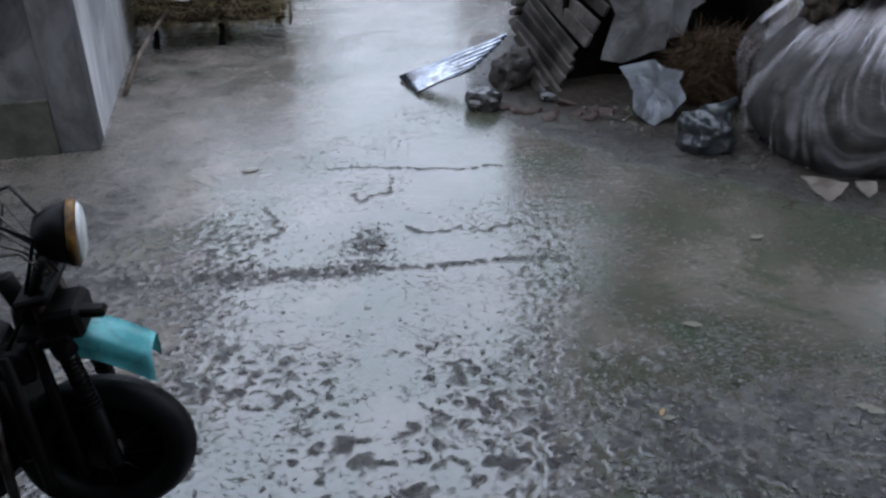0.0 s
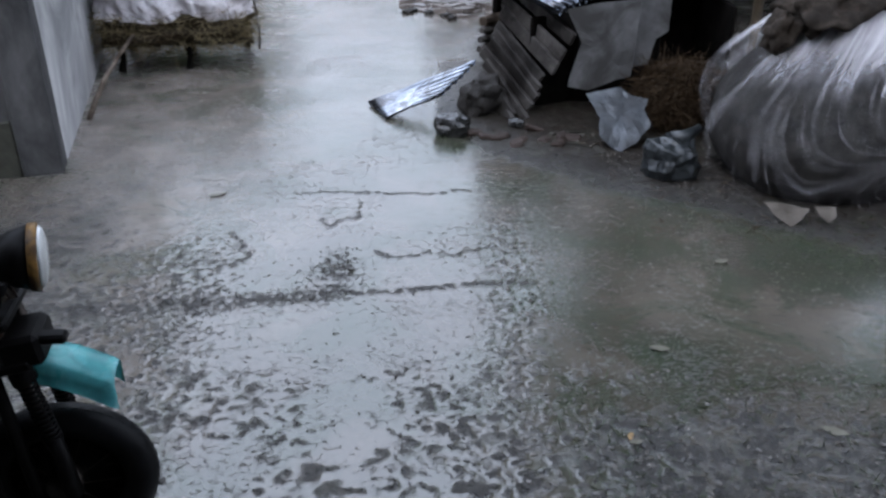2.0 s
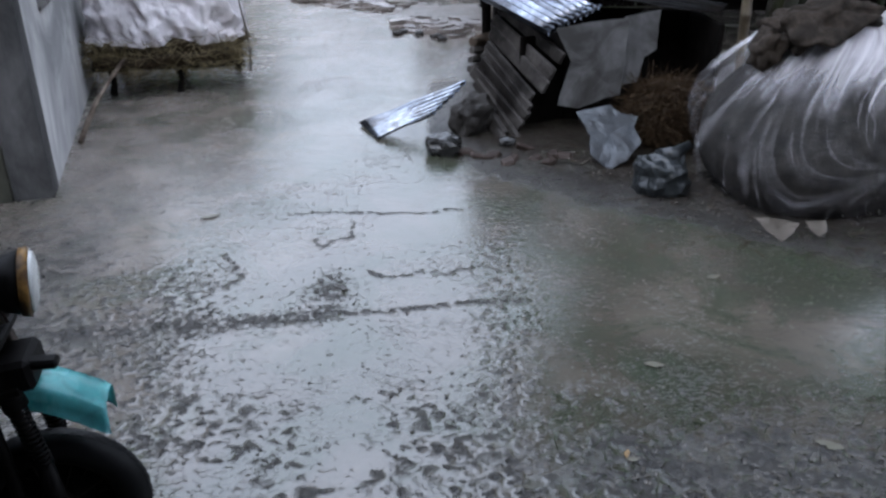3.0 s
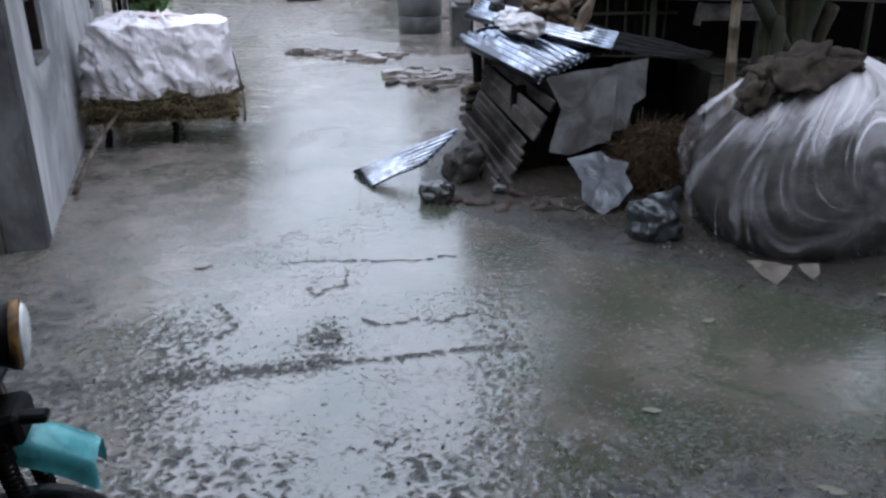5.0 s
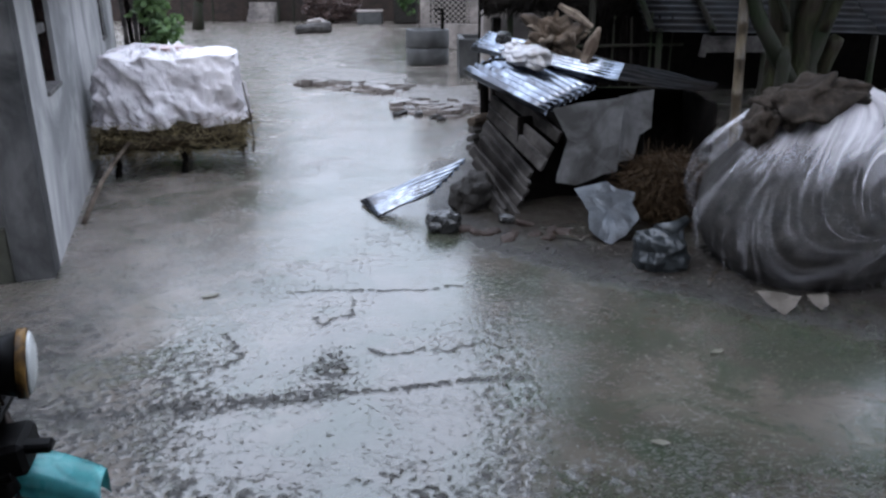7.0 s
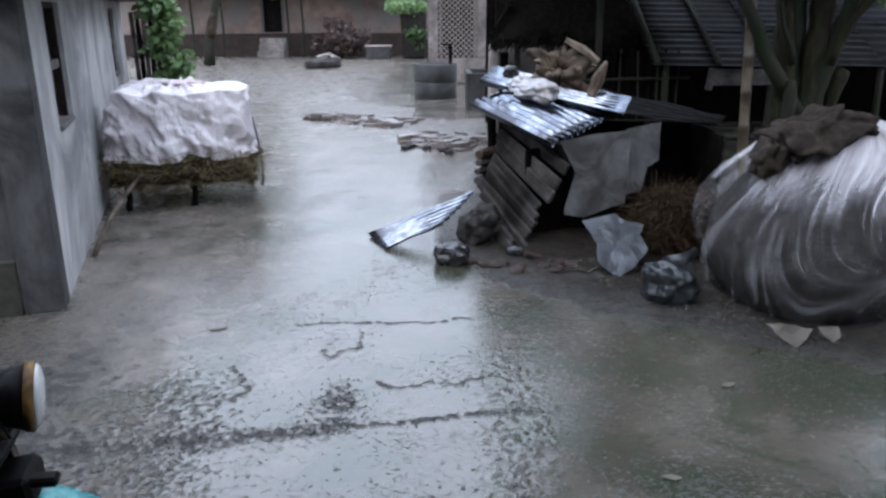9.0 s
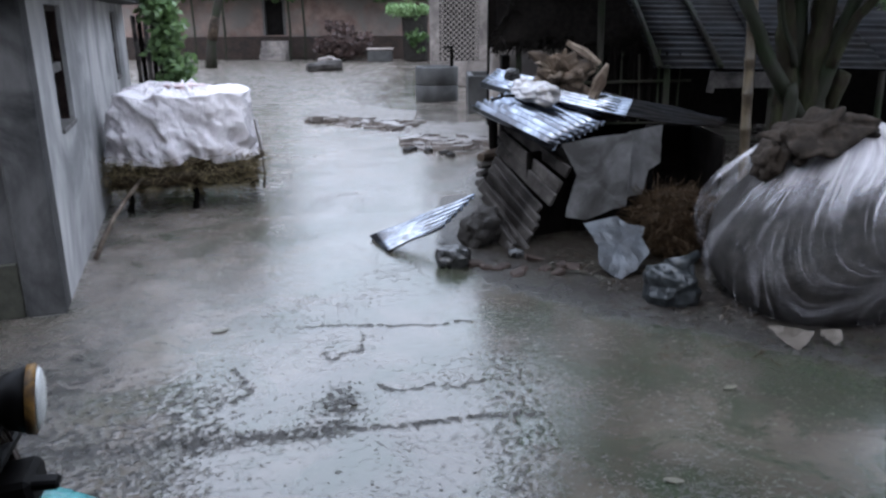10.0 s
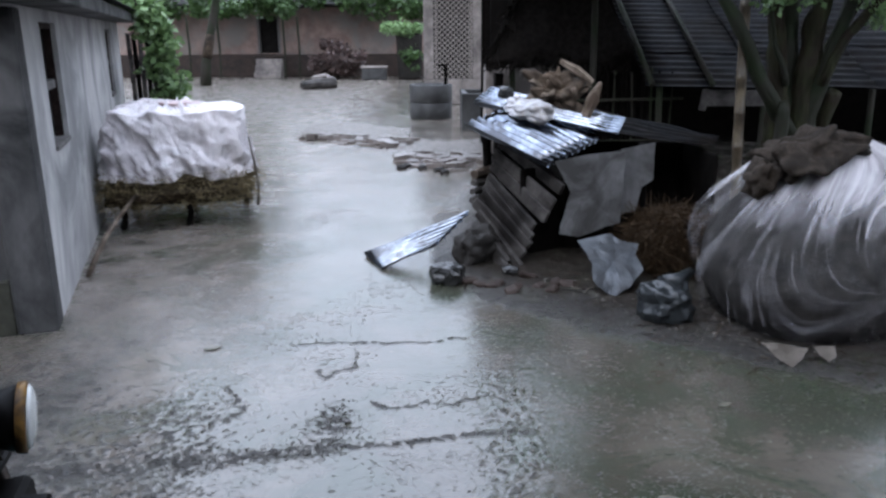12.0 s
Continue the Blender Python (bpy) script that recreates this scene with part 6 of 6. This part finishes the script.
def build_bike():
    t = thing("motorcycle", BIKE.translation, "old parked motorcycle with a teal front mudguard and black fork", "motorcycle")
    hub = BIKE @ Matrix.Translation((-0.04, 0, 0.285))
    wheel = part("wheel", torus(bmesh.new(), hub, 0.228, 0.056, 1, 72, 18, 0.98), M_RUBBER, t, "black front tyre", True)
    part("rim", torus(bmesh.new(), hub, 0.185, 0.014, 1, 48, 8, 1.8), M_BIKEBLACK, wheel, "dark steel rim", True)
    bm = bmesh.new()
    tube(bm, [bpt(-0.04, -0.06, 0.285), bpt(-0.04, 0.06, 0.285)], 0.055, 16)
    part("hub", bm, M_BIKESTEEL, wheel, "", True)
    # dark plate added to fill the wheel between its spokes
    bm = bmesh.new()
    tube(bm, [bpt(-0.04, 0.012, 0.285), bpt(-0.04, 0.022, 0.285)], 0.175, 36)
    part("wheel_disc", bm, M_BIKEBLACK, wheel, "added dark plate closing the wheel", True)
    for k in range(18):
        a = 2 * math.pi * k / 18
        bm = bmesh.new()
        tube(bm, [bpt(-0.04 + 0.045 * math.cos(a), 0.03 * (-1) ** k, 0.285 + 0.045 * math.sin(a)), bpt(-0.04 + 0.18 * math.cos(a + 0.12), 0, 0.285 + 0.18 * math.sin(a + 0.12))], 0.0022, 4)
        part("spoke", bm, M_BIKESTEEL, wheel)
    # tread blocks
    for k in range(48):
        a = 2 * math.pi * k / 48
        m = hub @ Matrix.Rotation(-a, 4, "Y") @ Matrix.Translation((0.2805, 0, 0))
        part("tread_block", box(bmesh.new(), (0.006, 0.030, 0.022), m, 0.002), M_RUBBER, wheel)
    # mudguard: a deep channel over the tyre, blunt at the front
    bm = bmesh.new()
    rows = []
    n = 16
    for i in range(n + 1):
        u = i / n
        x = 0.175 - 0.25 * u
        top_z = 0.68 + 0.11 * math.sin(u * 1.5)
        deep = 0.105 - 0.03 * u
        wdt = 0.072 if i else 0.064
        row = []
        for yy, dz in ((-1.06, -deep), (-1.05, -0.05), (-1.0, -0.016), (-0.8, -0.002), (0, 0.006), (0.8, -0.002), (1.0, -0.016), (1.05, -0.05), (1.06, -deep)):
            row.append(bm.verts.new(bpt(x, yy * wdt, top_z + dz)))
        rows.append(row)
    for p, q in zip(rows, rows[1:]):
        for k in range(8):
            bm.faces.new((p[k], p[k + 1], q[k + 1], q[k]))
    bmesh.ops.solidify(bm, geom=bm.faces[:], thickness=0.004)
    part("mudguard", bm, M_TEAL, t, "bright teal painted mudguard", True)
    # fork, leaning back
    top = Vector((-0.235, 0, 0.93))
    for s in (-1, 1):
        y = 0.095 * s
        leg = bmesh.new()
        tube(leg, [bpt(0.0, y, 0.29), bpt(-0.02, y, 0.52)], [0.028, 0.026], 12)
        leg = part("fork_leg", leg, M_BIKEBLACK, t, "", True)
        bm = bmesh.new()
        tube(bm, [bpt(-0.018, y, 0.50), bpt(-0.10, y, 0.93)], 0.018, 12)
        part("stanchion", bm, M_BIKESTEEL, leg, "worn steel tube", True)
        bm = bmesh.new()
        pts, turns = [], 13
        for k in range(turns * 8 + 1):
            a = 2 * math.pi * k / 8
            q = k / (turns * 8)
            c = Vector((-0.02, y, 0.52)).lerp(Vector((-0.055, y, 0.74)), q)
            pts.append(bpt(c.x + 0.026 * math.cos(a), c.y + 0.026 * math.sin(a), c.z))
        tube(bm, pts, 0.005, 5)
        part("spring", bm, M_BIKEBLACK, leg, "black coil spring", True)
        bm = bmesh.new()
        tube(bm, [bpt(-0.052, y, 0.735), bpt(-0.068, y, 0.80)], [0.036, 0.034], 12)
        part("collar", bm, M_BIKEBLACK, leg, "", True)
    part("lower_clamp", box(bmesh.new(), (0.10, 0.27, 0.035), BIKE @ pose(-0.065, 0, 0.80, 0, -10, 0), 0.008), M_BIKEBLACK, t)
    part("clamp_bracket", box(bmesh.new(), (0.17, 0.05, 0.03), BIKE @ pose(0.0, -0.09, 0.875, 0, 4, 0), 0.008), M_BIKEBLACK, t)
    part("upper_clamp", box(bmesh.new(), (0.10, 0.26, 0.03), BIKE @ pose(-0.10, 0, 0.93, 0, -10, 0), 0.008), M_BIKEBLACK, t)
    part("mudguard_stay", box(bmesh.new(), (0.16, 0.20, 0.02), BIKE @ pose(-0.10, 0, 0.80, 0, -4, 0), 0.006), M_BIKEBLACK, t)
    bm = bmesh.new()
    tube(bm, [bpt(-0.14, 0, 0.76), bpt(-0.20, 0, 0.96)], 0.03, 12)
    part("steering_head", bm, M_BIKEBLACK, t, "", True)
    # headlamp: bowl, rim and lens, facing forward
    ax = Vector((1, 0.16, -0.10)).normalized()
    c = Vector((0.015, 0.0, 1.085))
    def disc(prof, seg=28):
        b = bmesh.new()
        sd = Vector((0, 1, 0))
        sd = (sd - ax * sd.dot(ax)).normalized()
        up = ax.cross(sd)
        loops = [[b.verts.new(BIKE @ (c + ax * d + (sd * math.cos(2 * math.pi * k / seg) + up * math.sin(2 * math.pi * k / seg)) * q)) for k in range(seg)] for d, q in prof]
        for p, q in zip(loops, loops[1:]):
            for k in range(seg):
                b.faces.new((p[k], p[(k + 1) % seg], q[(k + 1) % seg], q[k]))
        b.faces.new(loops[0])
        b.faces.new(loops[-1][::-1])
        return b
    lamp = part("headlamp", disc([(-0.10, 0.03), (-0.09, 0.055), (-0.055, 0.078), (-0.005, 0.094)]), M_BIKEBLACK, t, "round headlamp with a dirty shell", True)
    part("lamp_rim", disc([(-0.004, 0.098), (0.018, 0.100), (0.022, 0.093)]), M_ORANGE, lamp, "rusty amber rim", True)
    part("lens", disc([(0.0225, 0.092), (0.032, 0.080), (0.040, 0.05), (0.042, 0.01)]), M_LENS, lamp, "whitish ribbed lens", True)
    for s in (-1, 1):
        bm = bmesh.new()
        tube(bm, [bpt(-0.10, 0.09 * s, 0.94), bpt(-0.04, 0.10 * s, 1.06)], 0.014, 8)
        part("lamp_bracket", bm, M_BIKEBLACK, t, "", True)
    # handlebar, cables, tank and frame
    bm = bmesh.new()
    tube(bm, [bpt(-0.42, -0.36, 1.10), bpt(-0.33, -0.22, 1.13), bpt(-0.25, -0.08, 1.0), bpt(-0.25, 0.08, 1.0), bpt(-0.33, 0.22, 1.13), bpt(-0.42, 0.36, 1.10)], 0.013, 10)
    hb = part("handlebar", bm, M_BIKESTEEL, t, "", True)
    for s in (-1, 1):
        bm = bmesh.new()
        tube(bm, [bpt(-0.40, 0.33 * s, 1.105), bpt(-0.49, 0.45 * s, 1.085)], 0.018, 10)
        part("grip", bm, M_RUBBER, hb, "black rubber grip", True)
    for k, (y0, dz) in enumerate(((-0.05, 0.02), (0.04, 0.05), (-0.08, 0.06))):
        bm = bmesh.new()
        tube(bm, [bpt(-0.36, y0 * 3, 1.13), bpt(-0.14, y0 * 2, 1.16 + dz), bpt(-0.06, y0, 1.05 + dz), bpt(-0.15, y0, 0.86), bpt(-0.24, y0, 0.72)], 0.006, 6)
        part("cable", bm, M_RUBBER, t, "", True)
    for k in range(5):
        # pale worn leads looped behind the lamp
        q = 0.045 * (k - 2)
        bm = bmesh.new()
        tube(bm, [bpt(-0.26, q * 1.6, 1.02 - 0.02 * k), bpt(-0.17, q * 1.2 - 0.03, 1.10 + 0.015 * k), bpt(-0.09, q - 0.03, 1.09 - 0.02 * k), bpt(-0.05, q * 0.6 - 0.05, 1.02 - 0.015 * k), bpt(-0.12, q, 0.93)], 0.0045, 5)
        part("lead", bm, M_CARD if k % 2 else M_BIKESTEEL, t, "thin pale wiring lead" if k == 1 else "", True)
    part("tank", rock((0.60, 0.28, 0.24), BIKE @ pose(-0.60, 0, 0.90, 0, 6, 0), 1.2, 0.04, 3), M_BIKEBLACK, t, "dark fuel tank", True)
    part("engine", rock((0.40, 0.30, 0.52), BIKE @ pose(-0.50, 0, 0.42), 2.1, 0.12, 3), M_BIKEBLACK, t, "", True)
    part("saddle", rock((0.66, 0.26, 0.12), BIKE @ pose(-1.26, 0, 0.84), 3.2, 0.05, 3), M_BIKEBLACK, t, "", True)
    for s in (-1, 1):
        bm = bmesh.new()
        tube(bm, [bpt(-0.27, 0.03 * s, 0.86), bpt(-0.45, 0.04 * s, 0.5), bpt(-0.55, 0.05 * s, 0.25), bpt(-1.0, 0.10 * s, 0.28), bpt(-1.30, 0.10 * s, 0.30)], 0.018, 8)
        part("frame_tube", bm, M_BIKEBLACK, t, "", True)
        bm = bmesh.new()
        tube(bm, [bpt(-0.30, 0.16 * s, 0.22), bpt(-0.27, 0.20 * s, 0.48), bpt(-0.26, 0.16 * s, 0.74)], 0.016, 8)
        part("leg_guard", bm, M_BIKESTEEL, t, "", True)
    for x0, x1, y0 in ((-0.10, -0.13, -0.10), (-0.19, -0.20, -0.15), (-0.27, -0.24, 0.12)):
        bm = bmesh.new()
        tube(bm, [bpt(x0, y0, 0.26), bpt((x0 + x1) / 2, y0, 0.5), bpt(x1, y0, 0.78)], [0.018, 0.02, 0.018], 10)
        part("guard_tube", bm, M_BIKEBLACK, t, "", True)
    part("clamp_block", box(bmesh.new(), (0.12, 0.16, 0.10), BIKE @ pose(-0.04, -0.05, 0.845, 0, -6, 0), 0.015), M_BIKEBLACK, t)
    part("horn", rock((0.11, 0.12, 0.12), BIKE @ pose(-0.20, -0.06, 0.70), 2.6, 0.06, 3), M_BIKEBLACK, t, "round black horn", True)
    part("front_panel", box(bmesh.new(), (0.06, 0.26, 0.40), BIKE @ pose(-0.27, 0, 0.55, 0, -8, 0), 0.02), M_BIKEBLACK, t)
    part("wheel", torus(bmesh.new(), BIKE @ Matrix.Translation((-1.28, 0, 0.30)), 0.245, 0.052, 1, 40, 12, 0.95), M_RUBBER, t, "black rear tyre", True)


build_bike()


# ---- leaves and grass on the mud ----
def build_leaves():
    for k, (x, y, s, a, mt) in enumerate(((1.68, 4.05, 0.05, 20, M_FALLEN), (0.80, 2.47, 0.026, 70, M_YELLOW), (0.815, 2.43, 0.03, 10, M_FALLEN), (1.08, 3.12, 0.05, -10, M_FALLEN),
                                          (1.66, 2.52, 0.06, -25, M_FALLEN), (-1.55, 4.95, 0.07, 30, M_FALLEN), (1.62, 5.62, 0.05, 50, M_FALLEN), (2.9, 4.35, 0.05, 5, M_FALLEN))):
        bm = bmesh.new()
        z = mud_height(x, y) + 0.004
        c, sn = math.cos(radians(a)), math.sin(radians(a))
        prof = [(-1.0, 0.03), (-0.5, 0.36), (0.0, 0.48), (0.5, 0.34), (1.0, 0.03)]
        for h in (0.003, 0.0):
            row = []
            for u, w in prof:
                row.append([bm.verts.new((x + (u * c - v * w * sn) * s, y + (u * sn + v * w * c) * s, z + h + 0.05 * s * u * u + 0.04 * s * abs(v))) for v in (-1, 0, 1)])
            for p, q in zip(row, row[1:]):
                for i in range(2):
                    bm.faces.new((p[i], p[i + 1], q[i + 1], q[i]))
        lone("fallen_leaf", bm, mt, "yellowed fallen leaf on the wet mud" if mt is M_YELLOW else "pale fallen leaf lying on the wet mud", "leaf", "fallen leaves", smooth=True)
    def one(q):
        while True:
            x, y = q.uniform(0.5, 2.6), q.uniform(1.7, 2.9)
            if noise.noise(Vector((x * 2.2, y * 2.2, 1.0))) > q.uniform(-1.0, 0.4):
                break
        if q.random() < 0.25:
            x, y = q.uniform(2.2, 3.6), q.uniform(4.0, 4.7)
        return strand(q, Vector((x, y, mud_height(x, y))), Vector((q.gauss(0, 1), q.gauss(0, 1), q.uniform(0.2, 0.9))), q.uniform(0.02, 0.06), 0.003)
    ob = quick_part("grass", shards(one, 1500, 19), M_GRASS)
    tagged(ob, "short sparse green grass growing in the wet mud", "grass", kind="stuff")


build_leaves()
